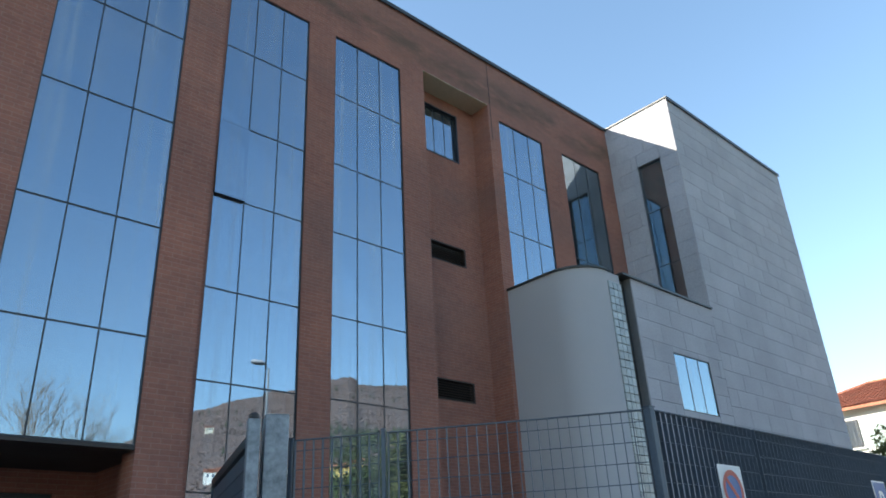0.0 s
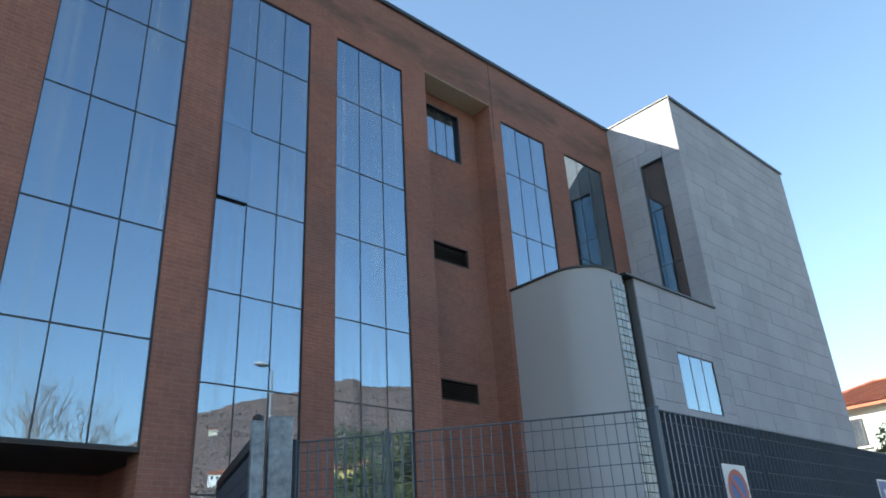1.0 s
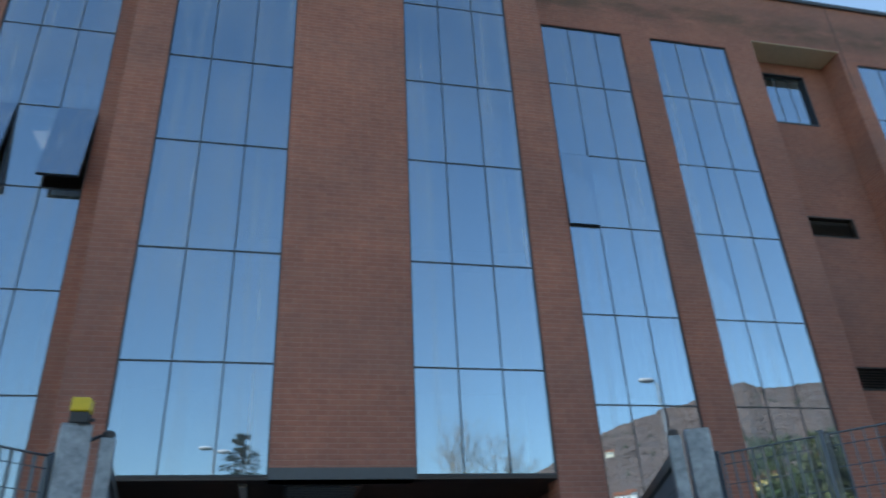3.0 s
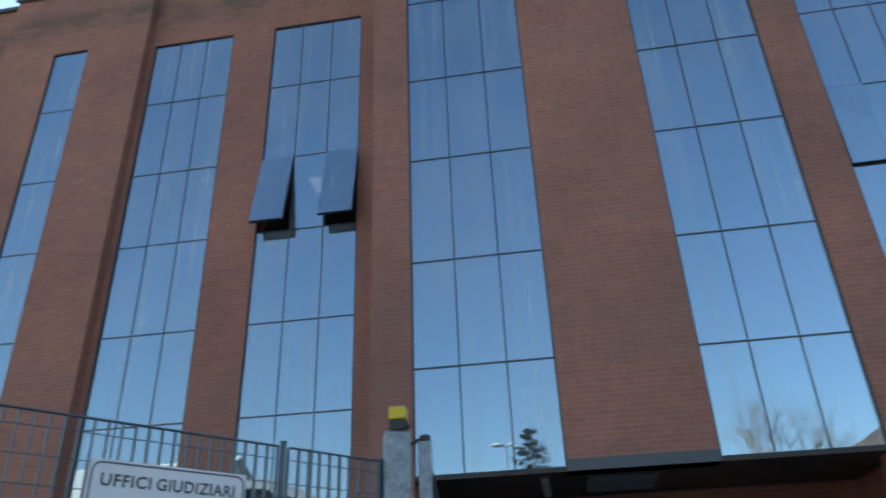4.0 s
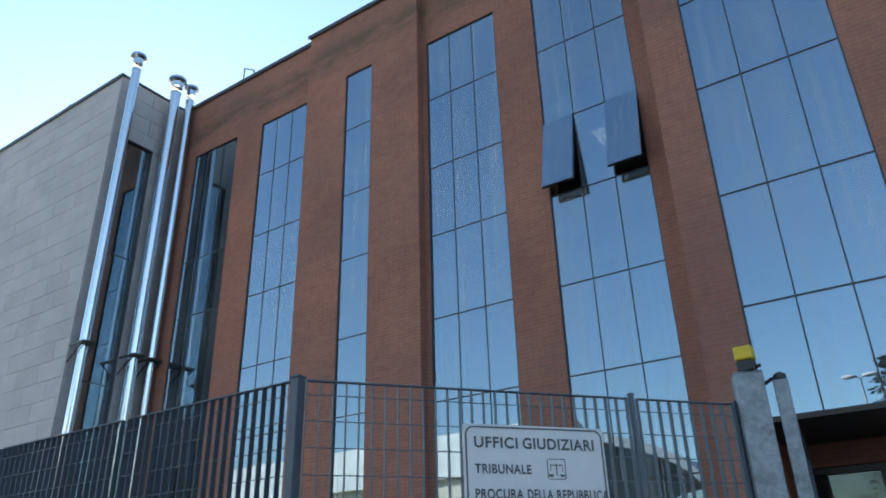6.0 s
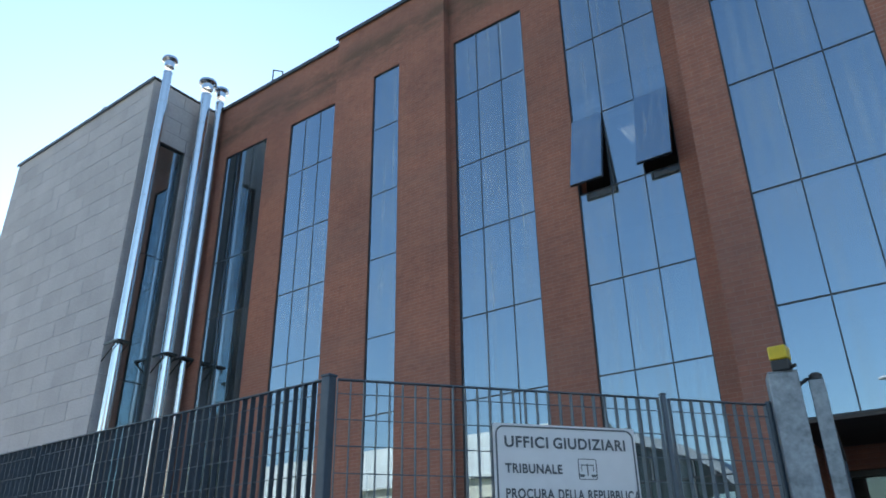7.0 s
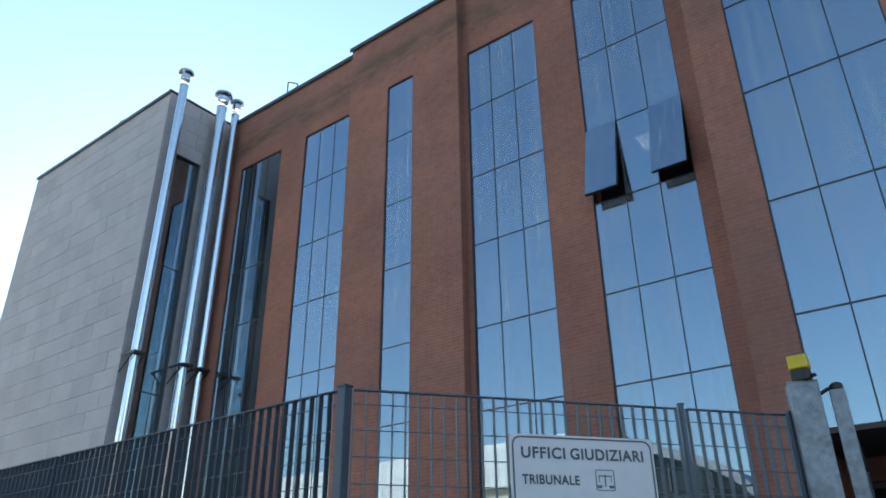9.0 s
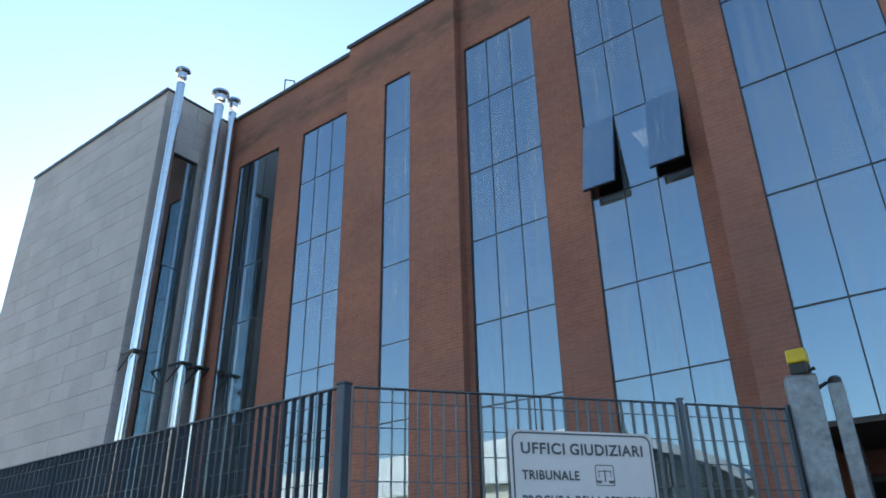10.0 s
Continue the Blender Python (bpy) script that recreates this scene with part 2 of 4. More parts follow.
def holed(bm, a0, a1, z0, z1, front, back, holes, axis="x"):
    """A wall with thickness and real openings. holes: (a0, a1, z0, z1) along the wall."""
    av = sorted({a0, a1, *[h[0] for h in holes], *[h[1] for h in holes]})
    zv = sorted({z0, z1, *[h[2] for h in holes], *[h[3] for h in holes]})
    av, zv = [a for a in av if a0 <= a <= a1], [z for z in zv if z0 <= z <= z1]

    def solid(i, j):
        if not (0 <= i < len(av) - 1 and 0 <= j < len(zv) - 1):
            return False
        a, z = (av[i] + av[i + 1]) / 2, (zv[j] + zv[j + 1]) / 2
        return not any(h[0] < a < h[1] and h[2] < z < h[3] for h in holes)

    cache = {}

    def vert(a, d, z):
        k = (round(a, 4), round(d, 4), round(z, 4))
        if k not in cache:
            cache[k] = bm.verts.new((a, d, z) if axis == "x" else (d, a, z))
        return cache[k]

    for i in range(len(av) - 1):
        for j in range(len(zv) - 1):
            if not solid(i, j):
                continue
            p, q, r, s = av[i], av[i + 1], zv[j], zv[j + 1]
            quads = [((p, front, r), (q, front, r), (q, front, s), (p, front, s)), ((q, back, r), (p, back, r), (p, back, s), (q, back, s))]
            if not solid(i - 1, j):
                quads.append(((p, back, r), (p, front, r), (p, front, s), (p, back, s)))
            if not solid(i + 1, j):
                quads.append(((q, front, r), (q, back, r), (q, back, s), (q, front, s)))
            if not solid(i, j - 1):
                quads.append(((p, back, r), (q, back, r), (q, front, r), (p, front, r)))
            if not solid(i, j + 1):
                quads.append(((p, front, s), (q, front, s), (q, back, s), (p, back, s)))
            for f in quads:
                bm.faces.new([vert(*c) for c in f])
    bmesh.ops.recalc_face_normals(bm, faces=bm.faces)


# ---- plan, in metres ----
YW, YC, YN, YP = 11.0, 9.404, 11.6, 10.805         # wings, centre, niche back, projecting pier
TOP = 14.77
ROWS = (12.95, 11.375, 9.637, 8.062, 6.315, 4.741, 3.055, 1.47)   # transom heights
CLOW = 3.344                                         # foot of the windows over the entrance
XL, XR = -16.34, 18.06                               # inner faces of the stone blocks
YL, YR = 8.865, 8.73                                 # fronts of the stone blocks
XLF, XRF = -23.95, 25.6
C2, C3, C4, C5 = (5.048, 6.89), (7.566, 9.432), (12.855, 14.652), (15.531, 17.334)
D2, D3, D4, D5, D6 = (-4.973, -3.112), (-7.635, -5.867), (-9.855, -9.057), (-12.939, -11.317), (-15.60, -13.885)
CA, CB = (-1.854, 0.021), (1.801, 3.651)
CX0, CX1 = -2.42, 4.285                              # sides of the central projection
PX0, PX1 = -11.12, -7.75                             # sides of the west pier
NICHE = (10.17, 12.46)
SOF = 13.29                                          # niche soffit
NWIN = (10.69, 11.83, 11.49, 12.92)                  # niche window opening
VENTS = ((8.54, 9.03), (5.255, 5.72))
AWIN = (15.69, 17.36, 5.01, 6.375)                   # annex window
GX0, GX1, GX2 = 13.47, 13.98, 14.35                  # glass blocks, groove, annex front
WE, WW = (9.30, 10.08), (9.355, 10.149)              # windows in the block sides
ANNEX = 7.93

# ---- structure: brick walls ----
low, high = ROWS[-1], ROWS[0]


def wall(name, a0, a1, z0, z1, front, back, holes, label, material=BRICK, axis="x"):
    bm = bmesh.new()
    holed(bm, a0, a1, z0, z1, front, back, holes, axis)
    ob = part(name, bm, material)
    return tagged(ob, label, "wall", kind="structure")


wall("wall_wing_east", CX1, NICHE[0], 0, TOP, YW, YW + 0.4, [(*C2, low, high), (*C3, low, high)], "red brick office wing wall with tall window openings")
wall("wall_wing_far_east", NICHE[1], XR, 0, TOP, YW, YW + 0.4, [(*C4, 5.0, high), (*C5, 5.0, high)], "red brick wing wall beside the grey stone block")
wall("wall_over_niche", NICHE[0], NICHE[1], SOF, TOP, YW, YW + 0.4, [], "red brick wall bridging over the niche, stained below the coping")
wall("wall_niche_back", NICHE[0], NICHE[1], 0, SOF, YN, YN + 0.3, [NWIN] + [(NWIN[0], NWIN[1] + 0.02, *v) for v in VENTS], "red brick back wall of the niche with vents")
tagged(part("wall_niche_cheek_west", boxes((NICHE[0] - 0.4, NICHE[0], YW + 0.4, YN + 0.3, 0, SOF)), BRICK), "plain red brick return wall", "wall", kind="structure")
tagged(part("wall_niche_cheek_east", boxes((NICHE[1], NICHE[1] + 0.4, YW + 0.4, YN + 0.3, 0, SOF)), BRICK), "plain red brick return wall", "wall", kind="structure")
tagged(part("trim_niche_soffit", boxes((NICHE[0], NICHE[1], YW + 0.004, YN - 0.002, SOF - 0.02, SOF - 0.002)), CONCRETE), "ochre concrete soffit over the brick niche", "soffit", kind="structure")
wall("wall_wing_west", PX1, CX0, 0, TOP, YW, YW + 0.4, [(*D2, low, high), (*D3, low, high)], "red brick office wing wall with tall window openings")
wall("wall_pier_west", PX0, PX1, 0, TOP, YP, YW + 0.4, [(*D4, low, high)], "red brick pier standing slightly proud with one narrow window")
wall("wall_wing_far_west", XL, PX0, 0, TOP, YW, YW + 0.4, [(*D5, low, high), (*D6, low, high)], "red brick wing wall beside steel flues")
wall("wall_centre", CX0, CX1, 0, TOP + 0.3, YC, YC + 0.4, [(*CA, CLOW - 0.005, high), (*CB, CLOW - 0.005, high), (CA[0], CB[1], 0, CLOW), (CA[1], CB[0], 3.1, CLOW + 0.095)], "red brick central projection over the entrance")
tagged(part("wall_centre_return_west", boxes((CX0, CX0 + 0.4, YC + 0.4, YW, 0, TOP + 0.3)), BRICK), "plain red brick return wall", "wall", kind="structure")
tagged(part("wall_centre_return_east", boxes((CX1 - 0.4, CX1, YC + 0.4, YW, 0, TOP + 0.3)), BRICK), "plain red brick return wall", "wall", kind="structure")
# entrance recess
YE = 11.35                                           # back of the entrance
wall("wall_entrance_back", CX0 + 0.4, CX1 - 0.4, 0, CLOW - 0.035, YE, YE + 0.3, [(-1.88, -0.9, 0, 3.0), (-0.35, 1.25, 0, 3.0), (2.6, 3.35, 0.9, 3.0)], "red brick wall at the back of the entrance")
tagged(part("wall_entrance_west", boxes((CX0, CX0 + 0.4, YW, YE + 0.3, 0, CLOW - 0.035)), BRICK), "plain red brick return wall", "wall", kind="structure")
tagged(part("wall_entrance_east", boxes((CX1 - 0.4, CX1, YW, YE + 0.3, 0, CLOW - 0.035)), BRICK), "plain red brick return wall", "wall", kind="structure")
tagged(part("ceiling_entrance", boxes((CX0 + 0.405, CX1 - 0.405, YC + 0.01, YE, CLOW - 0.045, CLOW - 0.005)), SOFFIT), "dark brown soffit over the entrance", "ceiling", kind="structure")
tagged(part("trim_fascia", boxes((CA[1] + 0.002, CB[0] - 0.002, YC - 0.02, YC + 0.3, CLOW - 0.045, CLOW + 0.092)), FASCIA), "dark grey metal fascia under the brick panel", "fascia", kind="structure")


tagged(part("trim_joint", boxes((12.545, 12.562, YW - 0.008, YW - 0.001, 12.2, TOP - 0.07)), SOFFIT), "dark expansion joint in the brick parapet", "joint", kind="structure")

# copings
def coping(name, x0, x1, y0, y1, z):
    tagged(part(name, boxes((x0, x1, y0, y1, z, z + 0.05), (x0, x1, y0, y0 + 0.02, z - 0.06, z - 0.001)), COPING), "dark metal coping along the roof edge", "coping", kind="structure")


coping("trim_coping_east", CX1 + 0.03, XR - 0.01, YW - 0.06, YW + 0.45, TOP)
coping("trim_coping_west", PX1 + 0.02, CX0 - 0.04, YW - 0.06, YW + 0.45, TOP)
coping("trim_coping_pier", PX0 - 0.06, PX1 + 0.06, YP - 0.06, YW + 0.45, TOP + 0.002)
coping("trim_coping_far_west", XL + 0.01, PX0 - 0.08, YW - 0.06, YW + 0.45, TOP)
coping("trim_coping_centre", CX0 - 0.06, CX1 + 0.06, YC - 0.06, YC + 0.45, TOP + 0.3)

# ---- structure: stone blocks ----

wall("wall_block_east_front", XR + 0.036, XRF, 0, TOP, YR + 0.03, YR + 0.4, [], "pale grey stone-clad block front in long slabs", STONE_BED)
wall("wall_block_east_side", YR + 0.4, YW, ANNEX, TOP, XR + 0.03, XR + 0.4, [(*WE, ANNEX + 0.1, high)], "grey stone-clad block side with a tall window", STONE_BED, "y")
wall("wall_block_east_far_side", YR + 0.4, 24, 0, TOP, XRF - 0.4, XRF, [], "plain grey stone block flank", STONE, "y")
wall("wall_annex_front", GX2, XR, 0, ANNEX, YR + 0.03, YR + 0.35, [AWIN], "grey stone-clad annex wall with a three-pane window", STONE_BED)
wall("wall_block_west_front", XLF, XL - 0.036, 0, TOP, YL + 0.03, YL + 0.4, [], "pale grey stone-clad block front in long slabs", STONE_BED)
wall("wall_block_west_side", YL + 0.4, YW, 0, TOP, XL - 0.03, XL - 0.4, [(*WW, low, high)], "grey stone-clad block side with a tall dark window behind flues", STONE_BED, "y")
wall("wall_block_west_far_side", YL + 0.4, 24, 0, TOP, XLF + 0.4, XLF, [], "plain grey stone block flank", STONE, "y")
coping("trim_coping_block_east", XR - 0.04, XRF + 0.04, YR - 0.05, YR + 0.45, TOP + 0.004)
coping("trim_coping_block_west", XLF - 0.04, XL + 0.04, YL - 0.05, YL + 0.45, TOP + 0.004)
tagged(part("trim_coping_block_east_side", boxes((XR - 0.04, XR + 0.45, YR + 0.452, YW - 0.062, TOP + 0.004, TOP + 0.054)), COPING), "dark metal coping along the roof edge", "coping", kind="structure")
tagged(part("trim_coping_block_west_side", boxes((XL - 0.45, XL + 0.04, YL + 0.452, YW - 0.062, TOP + 0.004, TOP + 0.054)), COPING), "dark metal coping along the roof edge", "coping", kind="structure")
tagged(part("trim_coping_annex", boxes((GX1 - 0.01, XR - 0.002, YR - 0.05, YR + 0.4, ANNEX, ANNEX + 0.05)), COPING), "dark metal coping along the annex roof", "coping", kind="structure")


# rounded stair drum between wing and annex
def drum():
    cx, cy, r = 13.465, YR + 0.94, 0.88
    out = [(cx - r, YW)] + [(cx - r * math.cos(a), cy - r * math.sin(a)) for a in [i * math.pi / 2 / 20 for i in range(21)]]
    bm = bmesh.new()
    inn = [(cx - r + 0.2, YW)] + [(cx - (r - 0.2) * math.cos(a), cy - (r - 0.2) * math.sin(a)) for a in [i * math.pi / 2 / 20 for i in range(21)]]
    rings = [[bm.verts.new((x, y, z)) for x, y in line] for line, z in ((out, 0), (out, ANNEX), (inn, ANNEX), (inn, 0))]
    for k in range(3):
        for i in range(len(out) - 1):
            bm.faces.new((rings[k][i], rings[k][i + 1], rings[k + 1][i + 1], rings[k + 1][i]))
    bm.faces.new([r_[-1] for r_ in rings])
    bmesh.ops.recalc_face_normals(bm, faces=bm.faces)
    ob = part("wall_drum", bm, PLASTER)
    for f in ob.data.polygons:
        f.use_smooth = abs(f.normal.z) < 0.5
    ob.data.set_sharp_from_angle(angle=radians(40))
    tagged(ob, "smooth pale grey rounded plaster wall of a low annex", "wall", kind="structure")
    bm = bmesh.new()
    lo = [[bm.verts.new((cx + (x - cx) * s if i else x + (s - 1) * -0.0 - (0.04 if s > 1 else -0.2), cy + (y - cy) * s if i else y, z)) for i, (x, y) in enumerate(out)] for s, z in ((1.045, ANNEX), (1.045, ANNEX + 0.05), (0.8, ANNEX + 0.05), (0.8, ANNEX))]
    for k in range(4):
        for i in range(len(out) - 1):
            bm.faces.new((lo[k][i], lo[k][i + 1], lo[(k + 1) % 4][i + 1], lo[(k + 1) % 4][i]))
    bmesh.ops.recalc_face_normals(bm, faces=bm.faces)
    tagged(part("trim_coping_drum", bm, COPING), "dark metal coping curving round the annex roof", "coping", kind="structure")


drum()
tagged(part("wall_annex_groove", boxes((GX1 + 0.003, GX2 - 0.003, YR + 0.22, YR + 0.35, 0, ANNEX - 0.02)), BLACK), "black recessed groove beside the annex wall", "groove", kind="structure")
tagged(part("roof_annex", boxes((13.2, XR, 9.2, YW, ANNEX - 0.25, ANNEX - 0.05)), ROOF), "flat annex roof", "roof", kind="structure")
tagged(part("roof_main", boxes((XL - 0.05, XR + 0.05, YW + 0.4, 24, 14.1, 14.3)), ROOF), "flat main roof behind the parapet", "roof", kind="structure")
tagged(part("roof_centre", boxes((CX0 + 0.4, CX1 - 0.4, YC + 0.4, YW + 0.4, 14.1, 14.3)), ROOF), "flat roof of the central projection", "roof", kind="structure")
tagged(part("roof_block_east", boxes((XR + 0.052, XRF - 0.4, YR + 0.4, 24, 14.1, 14.3)), ROOF), "flat roof of the stone block", "roof", kind="structure")
tagged(part("roof_block_west", boxes((XLF + 0.4, XL - 0.052, YL + 0.4, 24, 14.1, 14.3)), ROOF), "flat roof of the stone block", "roof", kind="structure")
tagged(part("wall_rear", boxes((XLF, XRF, 24, 24.4, 0, TOP)), BRICK), "plain rear wall of the building", "wall", kind="structure")

# interior: floors, ceilings, back wall of the front rooms
for i, z in enumerate((9.70, 6.375, 3.13)):
    wing = ((XL, NICHE[0] - 0.42),) if z > 4 else ((XL, CX0 - 0.01), (CX1 + 0.01, NICHE[0] - 0.42))
    spans = [(x0, x1, YW + 0.42, 16.0, z, z + 0.35) for x0, x1 in wing + ((NICHE[1] + 0.42, XR),)] + [(NICHE[0] - 0.42, NICHE[1] + 0.42, YN + 0.32, 16.0, z, z + 0.35)]
    tagged(part("ceiling_%d" % (i + 1), boxes(*spans), SLAB), "floor slab and ceiling between office storeys", "ceiling", kind="structure")
    if z > 4:
        tagged(part("ceiling_centre_%d" % (i + 1), boxes((CX0 + 0.42, CX1 - 0.42, YC + 0.42, YW + 0.4, z + 0.005, z + 0.355)), SLAB), "floor slab of the central rooms", "ceiling", kind="structure")
tagged(part("wall_rooms_back", boxes((XL, XR, 16.0, 16.2, 0, 14.1)), PAINT), "painted back wall of the office rooms", "wall", kind="structure")

# ---- ground ----
tagged(part("ground", boxes((-2500, 2500, -2500, 2500, -0.5, -0.16)), GRASS), "open ground round the building", "ground", kind="structure")
tagged(part("pavement", boxes((-60, 60, -1.6, 8.4, -0.16, 0.0), (CX0 + 0.4, CX1 - 0.4, 8.4, 16.0, -0.16, 0.0)), PAVING), "pale paved forecourt and footway", "pavement", kind="structure")
tagged(part("road", boxes((-120, 120, -10.0, -1.72, -0.156, -0.13)), ASPHALT), "dark asphalt road", "road", kind="structure")
tagged(part("kerb", boxes((-60, 60, -1.72, -1.6, -0.158, 0.005)), PAVING, bevel=0.012), "pale stone kerb", "kerb", kind="structure")

# ---- windows ----
rng = random.Random(7)
PANES = {}


def pane_mesh(w, h, material):
    k = (round(w, 3), round(h, 3), material.name)
    if k not in PANES:
        PANES[k] = mesh_of("pane", boxes((-w / 2, w / 2, -0.006, 0.006, -h / 2, h / 2)), material)
    return PANES[k]


def window(name, a0, a1, cols, depth, levels, label, side=None, open_at=(), tilt=0.10, material=None):
    """A tall glazed strip: a dark frame, mullions, transoms and separate panes, each a hair out of true.
    side: the x of a wall that faces sideways, +1 or -1 the way it faces."""
    material = material or GLASS
    win = empty(name, label, "window", kind="structure")
    turn = pose(0, 0, 0) if side is None else pose(0, 0, 0, 0, 0, 90 if side > 0 else -90)

    def put(name_, bm):
        ob = part(name_, bm, FRAME, win)
        if side is not None:
            ob.matrix_basis = Matrix.Translation((depth, 0, 0)) @ turn
        return ob

    if side is None:
        u0, u1, d = a0, a1, depth
    else:
        (u0, u1) = (a0, a1) if side > 0 else (-a1, -a0)
        d = 0.0
    z0, z1 = levels[-1], levels[0]
    put("frame", boxes((u0, u0 + 0.02, d, d + 0.12, z0, z1), (u1 - 0.02, u1, d, d + 0.12, z0, z1), (u0 + 0.02, u1 - 0.02, d, d + 0.12, z1 - 0.022, z1), (u0 + 0.02, u1 - 0.02, d, d + 0.12, z0, z0 + 0.022)))
    xs = [u0 + (u1 - u0) * i / cols for i in range(cols + 1)]
    for x in xs[1:-1]:
        put("mullion", boxes((x - 0.009, x + 0.009, d + 0.012, d + 0.09, z0 + 0.022, z1 - 0.022)))
    for z in levels[1:-1]:
        put("transom", boxes((u0 + 0.02, u1 - 0.02, d + 0.014, d + 0.09, z - 0.012, z + 0.012)))
    for i in range(cols):
        for j in range(len(levels) - 1):
            w, h = xs[i + 1] - xs[i] - 0.016, levels[j] - levels[j + 1] - 0.022
            c = Vector(((xs[i] + xs[i + 1]) / 2, d + 0.026, (levels[j] + levels[j + 1]) / 2))
            swing = dict(((q[0], q[1]), q[2]) for q in open_at).get((i, j), 0)
            if swing:
                sash = empty("sash", "sash of sun-control glass hung at the top, pushed open")
                sash.parent = win
                sash.matrix_basis = pose(c.x, d - 0.01, levels[j] - 0.02, -swing, 0, 0)
                part("sash_frame", boxes((-w / 2, -w / 2 + 0.035, 0, 0.05, -h, 0), (w / 2 - 0.035, w / 2, 0, 0.05, -h, 0), (-w / 2 + 0.035, w / 2 - 0.035, 0, 0.05, -0.04, 0), (-w / 2 + 0.035, w / 2 - 0.035, 0, 0.05, -h, -h + 0.04)), FRAME, sash)
                share("pane", pane_mesh(w - 0.004, h - 0.004, material), sash, pose(0, -0.007, -h / 2))
                continue
            t = pose(*c, rng.uniform(-tilt, tilt), 0, rng.uniform(-tilt, tilt))
            if side is not None:
                t = Matrix.Translation((depth, 0, 0)) @ turn @ t
            share("pane", pane_mesh(w, h, material), win, t)
    return win


FULL, UPPER = ROWS, ROWS[:-2] + (5.0,)
STRIP = "tall strip window of blue mirror glass in dark frames"
CENTRE_ROWS = ROWS[:6] + (CLOW,)
window("window_1", *CA, 3, YC + 0.02, CENTRE_ROWS, STRIP + " over the entrance")
window("window_2", *CB, 3, YC + 0.02, CENTRE_ROWS, STRIP + " over the entrance")
window("window_3", *C2, 3, YW + 0.02, FULL, STRIP + ", one pane ajar", open_at=[(0, 2, 1.2)])
window("window_4", *C3, 3, YW + 0.02, FULL, STRIP)
window("window_5", *C4, 3, YW + 0.02, ROWS[:5] + (5.0,), STRIP + " above the rounded annex")
window("window_6", *C5, 3, YW + 0.02, (high, ROWS[2], ROWS[3], 5.0), "tall dark strip window mirroring the stone block", material=GREY_GLASS)
window("window_7", *D2, 3, YW + 0.02, FULL, STRIP + ", two panes pushed open", open_at=[(0, 2, 12.5), (2, 2, 12.5)])
window("window_8", *D3, 3, YW + 0.02, FULL, STRIP)
window("window_9", *D4, 1, YP + 0.02, FULL, "narrow strip window one pane wide in a brick pier")
window("window_10", *D5, 3, YW + 0.02, FULL, STRIP)
window("window_11", *D6, 3, YW + 0.02, (high, ROWS[2], ROWS[3], ROWS[5], low), "tall dark strip window mirroring the stone block and flues", material=GREY_GLASS)
window("window_12", AWIN[0], AWIN[1], 3, YR + 0.006, (AWIN[3], AWIN[2]), "three-pane mirror window in the stone annex")
window("window_13", NWIN[0] + 0.02, NWIN[1] - 0.02, 3, YN + 0.07, (NWIN[3] - 0.02, NWIN[2] + 0.02), "small window in a deep dark frame in the niche")
window("window_14", *WE, 1, XR + 0.08, (high, ROWS[1], ROWS[2], ANNEX + 0.1), "tall dark window in the stone block side", side=-1, material=GREY_GLASS)
window("window_15", *WW, 1, XL - 0.08, (high, ROWS[2], ROWS[4], ROWS[6], low), "tall dark window in the stone block side", side=1, material=GREY_GLASS)
n0, n1, n2, n3 = NWIN
tagged(part("trim_niche_window", boxes((n0 - 0.02, n0 + 0.02, YN - 0.01, YN + 0.2, n2 - 0.02, n3 + 0.02), (n1 - 0.02, n1 + 0.02, YN - 0.01, YN + 0.2, n2 - 0.02, n3 + 0.02), (n0 + 0.02, n1 - 0.02, YN - 0.01, YN + 0.2, n3 - 0.02, n3 + 0.02), (n0 + 0.02, n1 - 0.02, YN - 0.01, YN + 0.2, n2 - 0.02, n2 + 0.02)), FRAME), "deep dark metal surround of the niche window", "surround", kind="structure")


def vent(z0, z1):
    v = empty("wall_vent", "dark louvred ventilation grille in the brick niche", "vent", "niche vents", at=((NWIN[0] + NWIN[1]) / 2 + 0.01, YN, z0))
    part("backing", boxes((-0.575, 0.575, 0.12, 0.14, 0, z1 - z0)), BLACK, v)
    part("frame", boxes((-0.58, -0.54, -0.01, 0.12, 0, z1 - z0), (0.54, 0.58, -0.01, 0.12, 0, z1 - z0), (-0.54, 0.54, -0.01, 0.12, z1 - z0 - 0.03, z1 - z0), (-0.54, 0.54, -0.01, 0.12, 0, 0.03)), LOUVRE, v)
    k = int((z1 - z0 - 0.06) / 0.055)
    me = mesh_of("slat", boxes((-0.535, 0.535, -0.03, 0.03, -0.004, 0.004)), LOUVRE)
    for i in range(k):
        share("slat", me, v, pose(0, 0.05, 0.055 + i * 0.055, 35, 0, 0))


for pair in VENTS:
    vent(*pair)


# ---- curtains and ceiling lamps in the rooms ----
def curtain(x0, x1, y, z0, z1):
    bm = bmesh.new()
    k = int((x1 - x0) / 0.035)
    cols = []
    for i in range(k + 1):
        x = x0 + (x1 - x0) * i / k
        yy = y + 0.03 * math.sin(i * 1.25) + 0.01 * math.sin(i * 0.43)
        cols.append((bm.verts.new((x, yy, z0)), bm.verts.new((x, yy, z1))))
    for a, b in zip(cols, cols[1:]):
        bm.faces.new((a[0], b[0], b[1], a[1]))
    bmesh.ops.solidify(bm, geom=list(bm.faces), thickness=0.004)
    tagged(part("curtain", bm, CURTAIN), "long white pleated curtain hanging behind office glass", "curtain", "office curtains")


